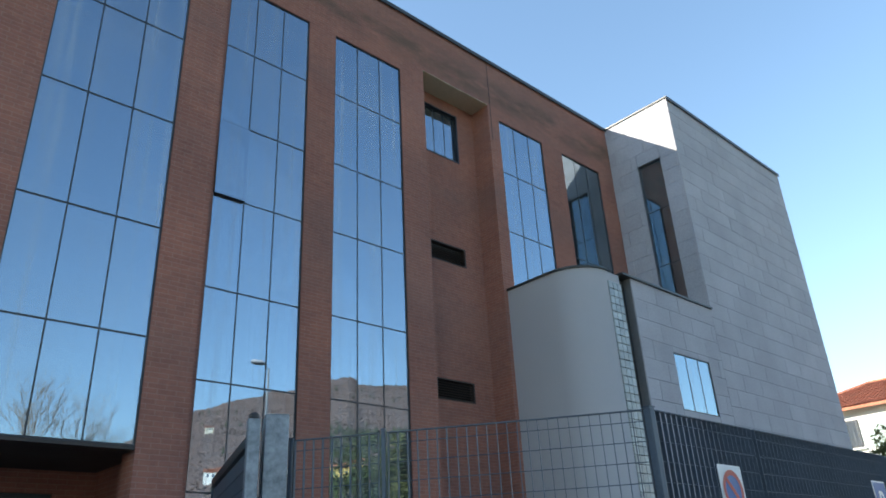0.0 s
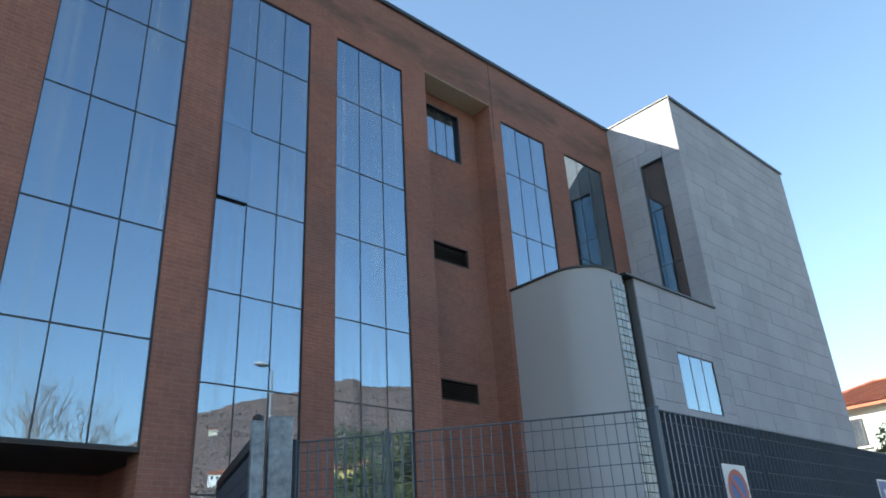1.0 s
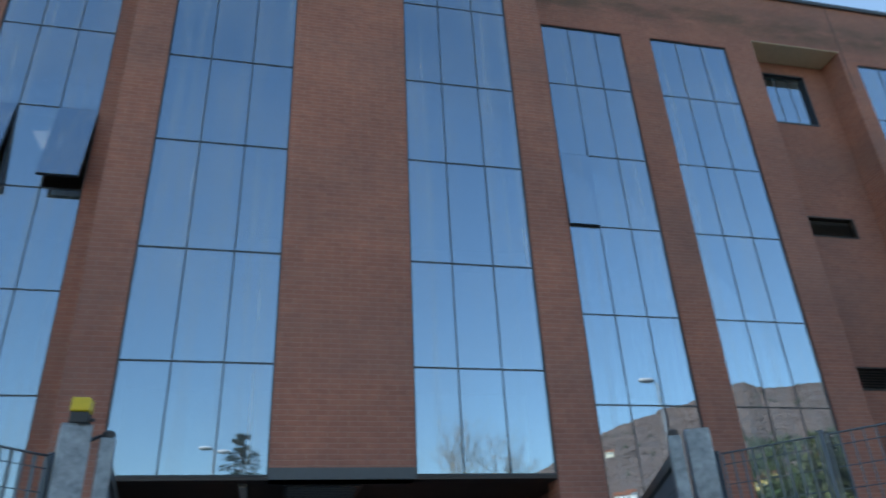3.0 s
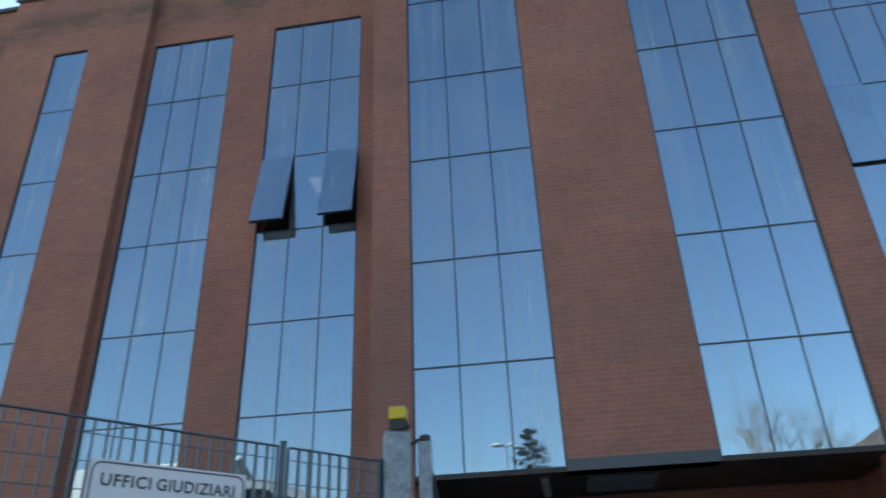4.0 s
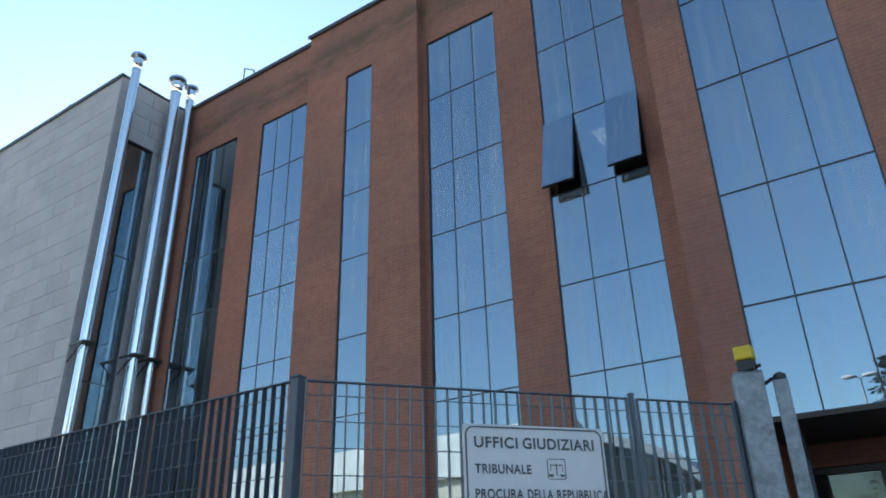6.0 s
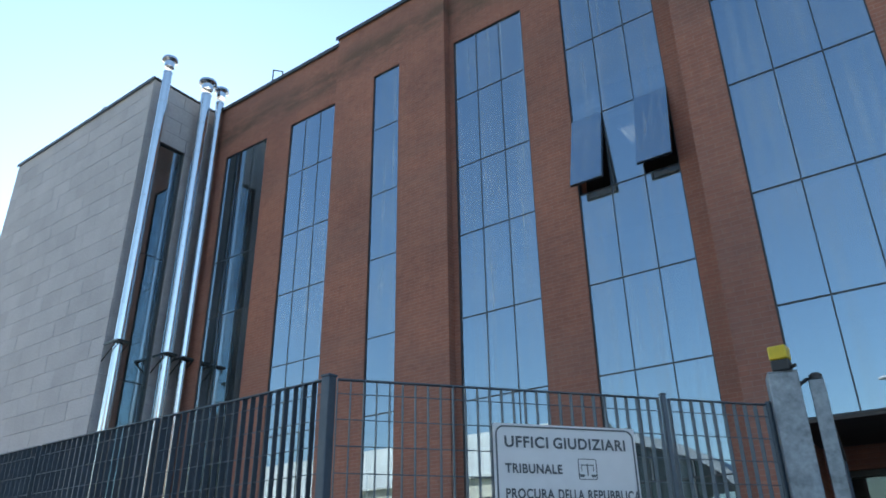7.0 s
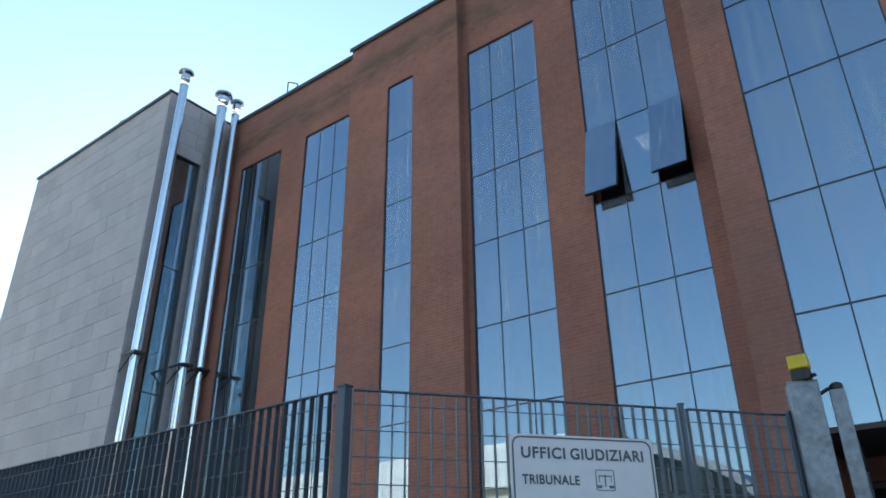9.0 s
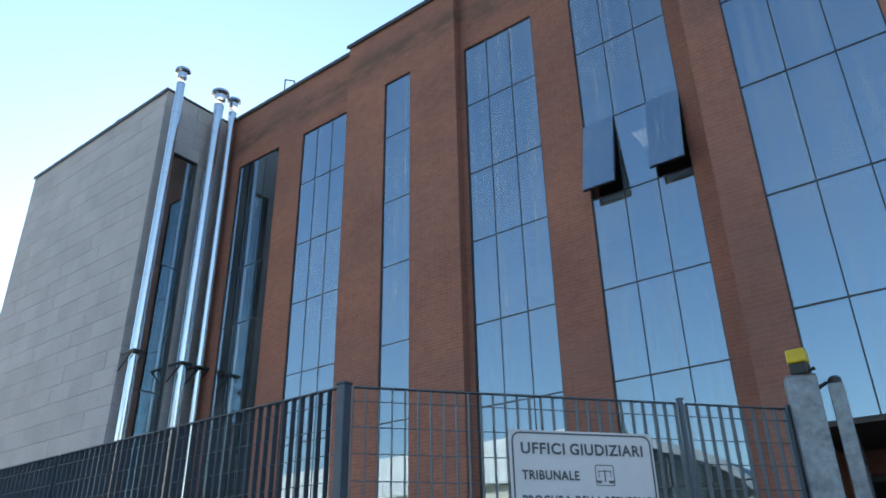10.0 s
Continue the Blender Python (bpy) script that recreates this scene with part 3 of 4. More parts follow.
# each: a window, where the cloth hangs along its width, the floor it stands on
HIGH, MID, GROUND = 10.06, 6.74, 3.49
for (x0, x1), u0, u1, z in ((C2, 0.04, 0.40, MID), (C2, 0.76, 0.96, MID), (C2, 0.04, 0.30, GROUND), (C2, 0.50, 0.92, GROUND), (C2, 0.66, 0.96, HIGH), (C3, 0.07, 0.33, GROUND), (C3, 0.54, 0.90, MID), (C3, 0.38, 0.95, GROUND),
                          (D5, 0.03, 0.48, MID), (D5, 0.70, 0.97, MID), (D5, 0.40, 0.97, HIGH), (D5, 0.03, 0.30, HIGH), (D5, 0.03, 0.97, GROUND), (D3, 0.05, 0.36, GROUND), (D2, 0.15, 0.40, GROUND), (D2, 0.60, 0.90, GROUND), (D3, 0.71, 0.94, HIGH), (D4, 0.05, 0.95, MID), (D4, 0.05, 0.6, GROUND), (D4, 0.5, 0.95, HIGH)):
    curtain(x0 + (x1 - x0) * u0, x0 + (x1 - x0) * u1, YW + 0.13, z, z + (2.84 if z < HIGH else 3.0))


def ceiling_lamp(x, y, z):
    lamp = empty("ceiling_lamp", "lit louvred fluorescent ceiling lamp inside an office", "lamp", "office ceiling lamps", at=(x, y, z))
    part("housing", boxes((-0.32, 0.32, -0.32, 0.32, -0.05, 0)), WHITE, lamp)
    cell = mesh_of("cell", boxes((-0.032, 0.032, -0.05, 0.05, -0.062, -0.051)), LAMP)
    for i in range(6):
        for j in range(4):
            share("cell", cell, lamp, pose(-0.24 + i * 0.096, -0.21 + j * 0.14, 0))


for x in (-4.05, 5.85):
    ceiling_lamp(x, 12.05, 9.695)


# ---- flues ----
def flue(y, r, zb):
    f = empty("chimney_flue", "polished stainless steel flue pipe with a flanged cap", "flue", "steel flues", at=(XL + 0.36, y, 0))
    bm = bmesh.new()
    tube(bm, (0, 0, 0), (0, 0, zb - 0.02), r * 0.9, sides=28)
    part("lower_pipe", bm, CHROME, f, smooth=True)
    z = zb + 0.03
    while z < 14.9:
        top = min(z + 0.98, 15.08)
        bm = bmesh.new()
        tube(bm, (0, 0, z), (0, 0, top - 0.045), r, sides=28)
        tube(bm, (0, 0, top - 0.045), (0, 0, top), r * 1.05, sides=28)
        part("pipe_section", bm, CHROME, f, smooth=True)
        z = top
    bm = bmesh.new()
    tube(bm, (0, 0, 15.08), (0, 0, 15.24), r * 1.12, sides=28)
    tube(bm, (0, 0, 15.24), (0, 0, 15.30), r * 1.12, r * 1.8, sides=28)
    tube(bm, (0, 0, 15.30), (0, 0, 15.37), r * 1.8, r * 1.75, sides=28)
    part("cap", bm, CHROME, f, smooth=True)
    bm = boxes((-0.36, 0.22, -0.16, -0.13, zb - 0.03, zb + 0.02), (-0.36, 0.22, 0.13, 0.16, zb - 0.03, zb + 0.02), (0.17, 0.22, -0.13, 0.13, zb - 0.03, zb + 0.02))
    part("bracket", bm, COPING, f)
    bm = bmesh.new()
    for s in (-0.145, 0.145):
        tube(bm, (0.18, s, zb - 0.03), (-0.35, s, zb - 0.42), 0.018, sides=6)
    part("brace", bm, COPING, f)


flue(9.02, 0.12, 7.03)
flue(10.31, 0.145, 7.03)
flue(10.80, 0.12, 7.03)


# ---- fence ----
BAR = mesh_of("bar", boxes((-0.0022, 0.0022, -0.017, 0.017, 0.12, 2.675)), FENCE)
FTOP = 2.7
RODS = {}


def fence(label):
    return tagged(new("fence"), label, "fence", "forecourt fences")


def fence_panel(run, p, q):
    p, q = Vector((*p, 0)), Vector((*q, 0))
    d = q - p
    ln = d.length
    ob = part("fence_panel", boxes((0.035, ln - 0.035, -0.016, 0.016, FTOP - 0.025, FTOP - 0.018)), FENCE, run)
    part("bottom_rail", boxes((0.035, ln - 0.035, -0.016, 0.016, 0.11, 0.118)), FENCE, ob)
    ob.matrix_basis = pose(p.x, p.y, 0, 0, 0, math.degrees(math.atan2(d.y, d.x)))
    k = round((ln - 0.07) / 0.0745)
    for i in range(k + 1):
        share("bar", BAR, ob, pose(0.037 + (ln - 0.074) * i / k, 0, 0))
    key = round(ln, 3)
    if key not in RODS:
        bm = bmesh.new()
        tube(bm, (0.036, 0, 0), (ln - 0.036, 0, 0), 0.0032, sides=5)
        RODS[key] = mesh_of("rod", bm, FENCE)
    for i in range(18):
        share("rod", RODS[key], ob, pose(0, -0.006, FTOP - 0.10 - i * 0.14))


def fence_post(run, x, y, w=0.06, top=2.72, turn=0.0, label=""):
    ob = part("post", boxes((-w / 2, w / 2, -w / 2, w / 2, 0, top)), FENCE, run, label, bevel=0.004)
    ob.matrix_basis = pose(x, y, 0, 0, 0, turn)
    part("cap", boxes((-w / 2 - 0.003, w / 2 + 0.003, -w / 2 - 0.003, w / 2 + 0.003, top + 0.001, top + 0.012)), FENCE, ob)


YF = 3.05
STEP = 1.53
LC, RC = (-3.01, YF), (4.86, YF)
LE, RE = (-1.262, 5.284), (3.262, 5.214)
for c, e, way in ((LC, LE, -1), (RC, RE, 1)):
    run = fence("grey steel grating fence of flat bars turning in towards the gate")
    for i in range(8):
        p, q = c[0] + way * i * STEP, c[0] + way * (i + 1) * STEP
        fence_panel(run, (min(p, q), YF), (max(p, q), YF))
        fence_post(run, q, YF + 0.03, w=0.036, top=2.668)
    fence_post(run, *c, w=0.06, top=2.688, label="thick dark grey corner post")
    c, e = Vector(c), Vector(e)
    m = c.lerp(e, 0.727)
    a = math.degrees(math.atan2((e - c).y, (e - c).x))
    fence_panel(run, c + (e - c).normalized() * 0.012, m)
    fence_panel(run, m, e)
    fence_post(run, *m, w=0.03, top=2.70, turn=a)
    fence_post(run, *e, w=0.03, top=2.69, turn=a)


# ---- gate ----
def gate_pillar(x, y, turn):
    ob = empty("gate_pillar", "square galvanised steel gate pillar with mottled zinc", "pillar", "gate pillars")
    ob.matrix_basis = pose(x, y, 0, 0, 0, turn)
    part("shaft", boxes((-0.09, 0.09, -0.09, 0.09, 0, 2.855)), GALV, ob, bevel=0.006)
    part("cap", boxes((-0.088, 0.088, -0.088, 0.088, 2.855, 2.862)), GALV, ob)
    return ob


gate_pillar(-1.155, 5.28, 18)
gate_pillar(3.145, 5.25, -25)
bc = empty("beacon_light", "yellow flashing beacon on a black base atop the pillar", "beacon", at=(-1.13, 5.23, 2.862))
part("base", boxes((-0.055, 0.055, -0.05, 0.05, 0, 0.075)), BLACK, bc, bevel=0.008)
part("lens", boxes((-0.058, 0.058, -0.052, 0.052, 0.0755, 0.165)), YELLOW, bc, "yellow plastic lens", bevel=0.008)
bm = bmesh.new()
tube(bm, (0.05, -0.02, 0.02), (0.09, -0.03, 0.025), 0.012, sides=8)
part("cable_gland", bm, BLACK, bc)
ha = empty("gate_hinge_arm", "black steel hinge arm between pillar and gate post", "hinge", "gate hinge arms", at=(-1.07, 5.30, 2.78))
bm = bmesh.new()
tube(bm, (0, 0, 0), (0.05, 0.045, 0.04), 0.012, sides=8)
tube(bm, (0.05, 0.045, 0.04), (0.09, 0.07, 0.035), 0.012, sides=8)
part("rod", bm, BLACK, ha)


def gate_leaf(x, y, x2, y2):
    d = Vector((x2 - x, y2 - y, 0))
    ln = d.length
    ob = empty("gate_leaf", "grey steel gate leaf standing open, filled with slats", "gate", "gate leaves")
    ob.matrix_basis = pose(x, y, 0, 0, 0, math.degrees(math.atan2(d.y, d.x)))
    part("hanging_post", boxes((-0.045, 0.045, -0.045, 0.045, 0, 2.80)), GALV, ob, bevel=0.005)
    bm = bmesh.new()
    tube(bm, (0, 0, 2.805), (0, 0, 2.835), 0.04, sides=14)
    tube(bm, (0, 0, 2.835), (0, 0, 2.85), 0.04, 0.02, sides=14)
    part("pivot_cap", bm, BLACK, ob)
    part("top_rail", boxes((0.05, ln, -0.03, 0.03, 2.62, 2.70)), COPING, ob)
    part("bottom_rail", boxes((0.05, ln, -0.025, 0.025, 0.1, 0.16)), FENCE, ob)
    part("end_stile", boxes((ln - 0.06, ln, -0.028, 0.028, 0.161, 2.619)), FENCE, ob)
    me = mesh_of("slat", boxes((0.05, ln - 0.062, -0.012, 0.012, 0, 0.122)), FENCE)
    for i in range(19):
        share("slat", me, ob, pose(0, 0, 0.17 + i * 0.128))


gate_leaf(2.91, 5.17, 3.74, 7.42)
gate_leaf(-0.965, 5.33, -1.27, 7.72)


# ---- signs ----
def rounded(w, h, r, k=6):
    pts = []
    for cx, cz, a0 in ((w / 2 - r, h / 2 - r, 0), (-w / 2 + r, h / 2 - r, 90), (-w / 2 + r, -h / 2 + r, 180), (w / 2 - r, -h / 2 + r, 270)):
        for i in range(k + 1):
            a = radians(a0 + 90 * i / k)
            pts.append((cx + r * math.cos(a), cz + r * math.sin(a)))
    return pts


def plate(w, h, r, y0, y1):
    """A thin rounded plate, its face towards -y."""
    bm = bmesh.new()
    pts = rounded(w, h, r)
    f, b = [bm.verts.new((x, y0, z)) for x, z in pts], [bm.verts.new((x, y1, z)) for x, z in pts]
    bm.faces.new(f)
    bm.faces.new(b[::-1])
    for i in range(len(pts)):
        j = (i + 1) % len(pts)
        bm.faces.new((f[i], f[j], b[j], b[i]))
    bmesh.ops.recalc_face_normals(bm, faces=bm.faces)
    return bm


def ring(w, h, r, t, y0, y1):
    bm = bmesh.new()
    o, n = rounded(w, h, r), rounded(w - 2 * t, h - 2 * t, max(r - t, 0.002))
    vs = [[bm.verts.new((x, y, z)) for x, z in line] for line, y in ((o, y0), (n, y0), (n, y1), (o, y1))]
    for a in range(4):
        for i in range(len(o)):
            j = (i + 1) % len(o)
            bm.faces.new((vs[a][i], vs[a][j], vs[(a + 1) % 4][j], vs[(a + 1) % 4][i]))
    bmesh.ops.recalc_face_normals(bm, faces=bm.faces)
    return bm


def words(name, body, x, z, height, width, parent, material, y=-0.003):
    """Lettering in the built-in font, fitted to a width and a capital height."""
    c = bpy.data.curves.new(name, "FONT")
    c.body, c.size, c.extrude, c.offset, c.space_character = body, 1.0, 0.0, 0.028, 1.1
    tmp = bpy.data.objects.new(name, c)
    scene.collection.objects.link(tmp)
    bpy.context.view_layer.update()
    me = bpy.data.meshes.new_from_object(tmp.evaluated_get(bpy.context.evaluated_depsgraph_get()))
    bpy.data.objects.remove(tmp)
    xs, zs = [v.co.x for v in me.vertices], [v.co.y for v in me.vertices]
    sx, sz = width / (max(xs) - min(xs)), height / (max(zs) - min(zs))
    for v in me.vertices:
        v.co = ((v.co.x - min(xs)) * sx, 0, (v.co.y - min(zs)) * sz)
    me.materials.clear()
    me.materials.append(material)
    ob = new(name, me)
    ob.parent = parent
    ob.location = (x, y, z)
    return ob


def court_sign():
    a, b = Vector((-2.394, 3.735)), Vector((-1.852, 4.420))
    d = b - a
    c = (a + b) / 2
    w, h = d.length, 0.66
    s = empty("court_sign", "white enamel sign with black border and lettering fixed to the fence", "sign")
    s.matrix_basis = pose(c.x, c.y, 2.468 - h / 2, 0, 0, math.degrees(math.atan2(d.y, d.x)))
    part("plate", plate(w, h, 0.012, 0, 0.012), WHITE, s, "white enamel plate")
    part("border", ring(w - 0.022, h - 0.022, 0.05, 0.009, -0.0025, 0.0), LETTER, s)
    for body, x, z, hh, ww in (("UFFICI", -0.374, 0.198, 0.064, 0.262), ("GIUDIZIARI", -0.082, 0.198, 0.064, 0.450), ("TRIBUNALE", -0.376, 0.060, 0.052, 0.338),
                               ("PROCURA", -0.378, -0.074, 0.054, 0.283), ("DELLA", -0.071, -0.074, 0.054, 0.155), ("REPUBBLICA", 0.106, -0.074, 0.054, 0.325)):
        words("lettering", body, x, z, hh, ww, s, LETTER)
    em = part("emblem", ring(0.114, 0.114, 0.012, 0.004, -0.0025, 0.0), LETTER, s, "small square emblem of a pair of scales")
    em.location = (0.118, 0, 0.092)
    bm = boxes((-0.003, 0.003, -0.0025, 0, -0.035, 0.03), (-0.04, 0.04, -0.0025, 0, 0.02, 0.025))
    for x in (-0.036, 0.036):
        box(bm, x - 0.0015, x + 0.0015, -0.0025, 0, -0.012, 0.02)
        box(bm, x - 0.017, x + 0.017, -0.0025, 0, -0.035, -0.029)
        box(bm, x - 0.012, x + 0.012, -0.0025, 0, -0.043, -0.036)
    part("balance_symbol", bm, LETTER, em)
    # brackets at the back
    for x in (-0.3, 0.3):
        part("clamp", boxes((x - 0.02, x + 0.02, 0.013, 0.06, 0.1, 0.14)), GALV, s)


court_sign()


def disc(bm, r, y, k=32, r0=0.0, x=0.0, z=0.0):
    out = [bm.verts.new((x + r * math.cos(2 * math.pi * i / k), y, z + r * math.sin(2 * math.pi * i / k))) for i in range(k)]
    if not r0:
        bm.faces.new(out)
        return
    inn = [bm.verts.new((x + r0 * math.cos(2 * math.pi * i / k), y, z + r0 * math.sin(2 * math.pi * i / k))) for i in range(k)]
    for i in range(k):
        j = (i + 1) % k
        bm.faces.new((out[i], out[j], inn[j], inn[i]))


ns = empty("no_parking_sign", "white plate with a red and blue no-parking roundel on the fence", "sign", at=(5.81, YF - 0.035, 2.097))
part("plate", plate(0.36, 0.50, 0.01, 0, 0.006), WHITE, ns)
bm = bmesh.new()
disc(bm, 0.135, -0.002, z=0.06)
part("roundel", bm, BLUE, ns, "blue roundel")
bm = bmesh.new()
disc(bm, 0.155, -0.004, r0=0.115, z=0.06)
part("red_ring", bm, RED, ns, "red ring")
bm = boxes((-0.125, 0.125, -0.0055, -0.0045, -0.017, 0.017))
bmesh.ops.rotate(bm, verts=bm.verts, cent=(0, 0, 0), matrix=Matrix.Rotation(radians(45), 3, "Y"))
bmesh.ops.translate(bm, verts=bm.verts, vec=(0, 0, 0.06))
part("red_bar", bm, RED, ns)
part("text_bar", boxes((-0.13, 0.13, -0.003, -0.001, -0.17, -0.14), (-0.10, 0.10, -0.003, -0.001, -0.215, -0.19)), LETTER, ns)

ps = empty("parking_sign", "blue square parking plate with a white letter on the fence", "sign", at=(9.0, YF - 0.035, 2.184))
part("plate", plate(0.36, 0.40, 0.012, 0, 0.006), WHITE, ps)
part("panel", plate(0.33, 0.37, 0.012, -0.003, -0.001), BLUE, ps, "blue panel")
words("lettering", "P", -0.065, -0.10, 0.2, 0.13, ps, WHITE, -0.005)

# ---- entrance ----
def glazed_door(x, w, leaves, label):
    d = empty("entrance_door", label, "door", "entrance doors", at=(x, YE + 0.04, 0))
    k = w / 2 - 0.005
    part("frame", boxes((-k, -k + 0.07, 0, 0.12, 0, 2.99), (k - 0.07, k, 0, 0.12, 0, 2.99), (-k + 0.07, k - 0.07, 0, 0.12, 2.91, 2.99), (-k + 0.07, k - 0.07, 0, 0.12, 2.2, 2.27)), FRAME, d)
    step = (w - 0.15) / leaves
    for i in range(leaves):
        c = -(w - 0.15) / 2 + step * (i + 0.5)
        leaf = part("leaf", boxes((c - step / 2, c - step / 2 + 0.05, 0.02, 0.1, 0.02, 2.2), (c + step / 2 - 0.05, c + step / 2, 0.02, 0.1, 0.02, 2.2)), FRAME, d)
        share("pane", pane_mesh(step - 0.1, 2.16, DOOR_GLASS), leaf, pose(c, 0.06, 1.11))
        share("pane", pane_mesh(step - 0.02, 0.62, DOOR_GLASS), d, pose(c, 0.06, 2.59))
        part("handle", boxes((c + step / 2 - 0.09, c + step / 2 - 0.066, -0.05, -0.03, 0.9, 1.3)), GALV, leaf)


glazed_door(-1.39, 0.98, 1, "dark framed glass door with a fanlight under the overhang")
glazed_door(0.45, 1.60, 2, "dark framed double glass door with fanlights under the overhang")
wn2 = empty("entrance_window", "dark framed window beside the entrance", "window", at=(2.975, YE + 0.04, 0.9))
part("frame", boxes((-0.37, -0.31, 0, 0.12, 0, 2.095), (0.31, 0.37, 0, 0.12, 0, 2.095), (-0.31, 0.31, 0, 0.12, 2.03, 2.095), (-0.31, 0.31, 0, 0.12, 0, 0.06)), FRAME, wn2)
share("pane", pane_mesh(0.62, 1.97, DOOR_GLASS), wn2, pose(0, 0.06, 1.045))
cl = empty("soffit_lamp", "unlit pale ribbed lamp panel set in the dark soffit", "lamp", at=(0.70, 10.35, CLOW - 0.045))
part("frame", boxes((-0.48, -0.44, -0.62, 0.62, -0.02, 0), (0.44, 0.48, -0.62, 0.62, -0.02, 0), (-0.44, 0.44, -0.62, -0.58, -0.02, 0), (-0.44, 0.44, 0.58, 0.62, -0.02, 0)), FRAME, cl)
part("diffuser", boxes((-0.438, 0.438, -0.578, 0.578, -0.008, -0.002)), DIFFUSER, cl, "pale grey diffuser")
me = mesh_of("rib", boxes((-0.437, 0.437, -0.012, 0.012, -0.018, -0.009)), FASCIA)
for i in range(9):
    share("rib", me, cl, pose(0, -0.48 + 0.12 * i, 0))
sl = empty("strip_lamp", "narrow unlit strip lamp under the dark soffit", "lamp", at=(-0.27, 10.28, CLOW - 0.045))
part("housing", boxes((-0.055, 0.055, -0.66, 0.66, -0.03, 0)), FASCIA, sl)
part("diffuser", boxes((-0.042, 0.042, -0.64, 0.64, -0.045, -0.031)), DIFFUSER, sl, "pale strip diffuser", bevel=0.006)

# ---- roof pieces ----
rh = empty("roof_bracket", "small bent steel bracket standing on the parapet", "bracket", at=(-14.10, 11.15, TOP + 0.05))
bm = bmesh.new()
tube(bm, (0, 0, 0), (0, 0, 0.62), 0.02, sides=8)
tube(bm, (0, 0, 0.62), (0.42, 0, 0.36), 0.02, sides=8)
tube(bm, (0.42, 0, 0.36), (0.42, 0, 0), 0.02, sides=8)
part("rod", bm, COPING, rh)
an = empty("roof_aerial", "small thin aerial on the stone block roof", "aerial", at=(-19.3, 9.0, TOP + 0.054))
bm = bmesh.new()
tube(bm, (0, 0, 0), (0, 0, 0.35), 0.012, sides=6)
tube(bm, (-0.25, 0, 0.2), (0.2, 0, 0.3), 0.008, sides=6)
tube(bm, (-0.1, 0, 0.12), (0.1, 0, 0.36), 0.008, sides=6)
part("mast", bm, GALV, an)


# ---- street furniture behind the viewer ----
def street_lamp(x, y, h, arms, label):
    s = empty("street_lamp", label, "street lamp", "street lamps", at=(x, y, 0))
    bm = bmesh.new()
    tube(bm, (0, 0, -0.14), (0, 0, h), 0.06, 0.04, sides=12)
    part("pole", bm, GALV, s, smooth=True)
    for a in arms:
        bm = bmesh.new()
        tube(bm, (0, 0, h - 0.05), (0.14 * a, 0, h + 0.07), 0.03, sides=8)
        part("arm", bm, GALV, s)
        bm = bmesh.new()
        bmesh.ops.create_uvsphere(bm, u_segments=16, v_segments=8, radius=1)
        bmesh.ops.scale(bm, vec=(0.33, 0.16, 0.10), verts=bm.verts)
        bmesh.ops.translate(bm, vec=(0.42 * a, 0, h + 0.10), verts=bm.verts)
        part("lantern", bm, WHITE, s, "white lantern head", smooth=True)


street_lamp(13.95, -2.4, 9.5, (-1,), "tall galvanised street lamp with one white head")
street_lamp(-2.65, -17.5, 9.62, (-1, 1), "tall galvanised street lamp with two white heads")

# ---- trees ----
BARK = surface("bark", (0.10, 0.08, 0.06), 0.95, 0.35, 12, 2.0, relief=0.6, depth=0.02)
TWIG = surface("pale_twig", (0.22, 0.17, 0.13), 0.95, 0.25, 12, 2.0, relief=0)
NEEDLE = surface("dark_needles", (0.05, 0.075, 0.04), 0.8, 0.4, 5, 0.8, relief=0)
LEAF = surface("leaf_green", (0.06, 0.085, 0.025), 0.7, 0.4, 6, 0.7, relief=0)
OLIVE = surface("leaf_olive", (0.095, 0.10, 0.032), 0.7, 0.4, 6, 0.9, relief=0)


def thing_tree(label, x, y, z=-0.16):
    return empty("tree", label, "tree", "trees", at=(x, y, z))


def bare_tree(x, y, h, label):
    r = random.Random(123)
    t = thing_tree(label, x, y)
    trunk, limbs = bmesh.new(), bmesh.new()
    tube(trunk, (0, 0, 0), (0, 0, h * 0.3), 0.22, 0.17, sides=10)

    def grow(p, d, ln, rad, level):
        q = p + d * ln
        tube(limbs, p, q, max(rad, 0.007), max(rad * 0.65, 0.005), sides=5 if level < 2 else 3, caps=False)
        if level >= 6:
            return
        for _ in range(3 if level < 3 else 2):
            v = Vector((r.gauss(0, 1), r.gauss(0, 1), r.gauss(0.35, 0.6))).normalized()
            grow(p.lerp(q, r.uniform(0.55, 1.0)), (d * 0.85 + v * 0.52 + Vector((0, 0, 0.12))).normalized(), ln * r.uniform(0.6, 0.8), rad * 0.55, level + 1)

    for i in range(4):
        a = i * 1.7 + r.random()
        grow(Vector((0, 0, h * (0.22 + 0.03 * i))), Vector((math.cos(a) * 0.55, math.sin(a) * 0.55, 1.1)).normalized(), h * 0.2, 0.11, 0)
    part("trunk", trunk, BARK, t, smooth=True)
    part("branch_crown", limbs, TWIG, t)


def leaf_cloud(bm, r, centre, radius, count, size):
    for _ in range(count):
        v = Vector((r.gauss(0, 1), r.gauss(0, 1), r.gauss(0, 1))).normalized() * radius * r.uniform(0.35, 1.0) ** 0.6
        p = Vector(centre) + Vector((v.x, v.y, v.z * 0.75))
        a, b = Vector((r.gauss(0, 1), r.gauss(0, 1), r.gauss(0, 1))).normalized(), Vector((r.gauss(0, 1), r.gauss(0, 1), r.gauss(0, 1))).normalized()
        s = size * r.uniform(0.6, 1.3)
        bm.faces.new([bm.verts.new(p + o) for o in (a * s, b * s * 0.7, -a * s)])


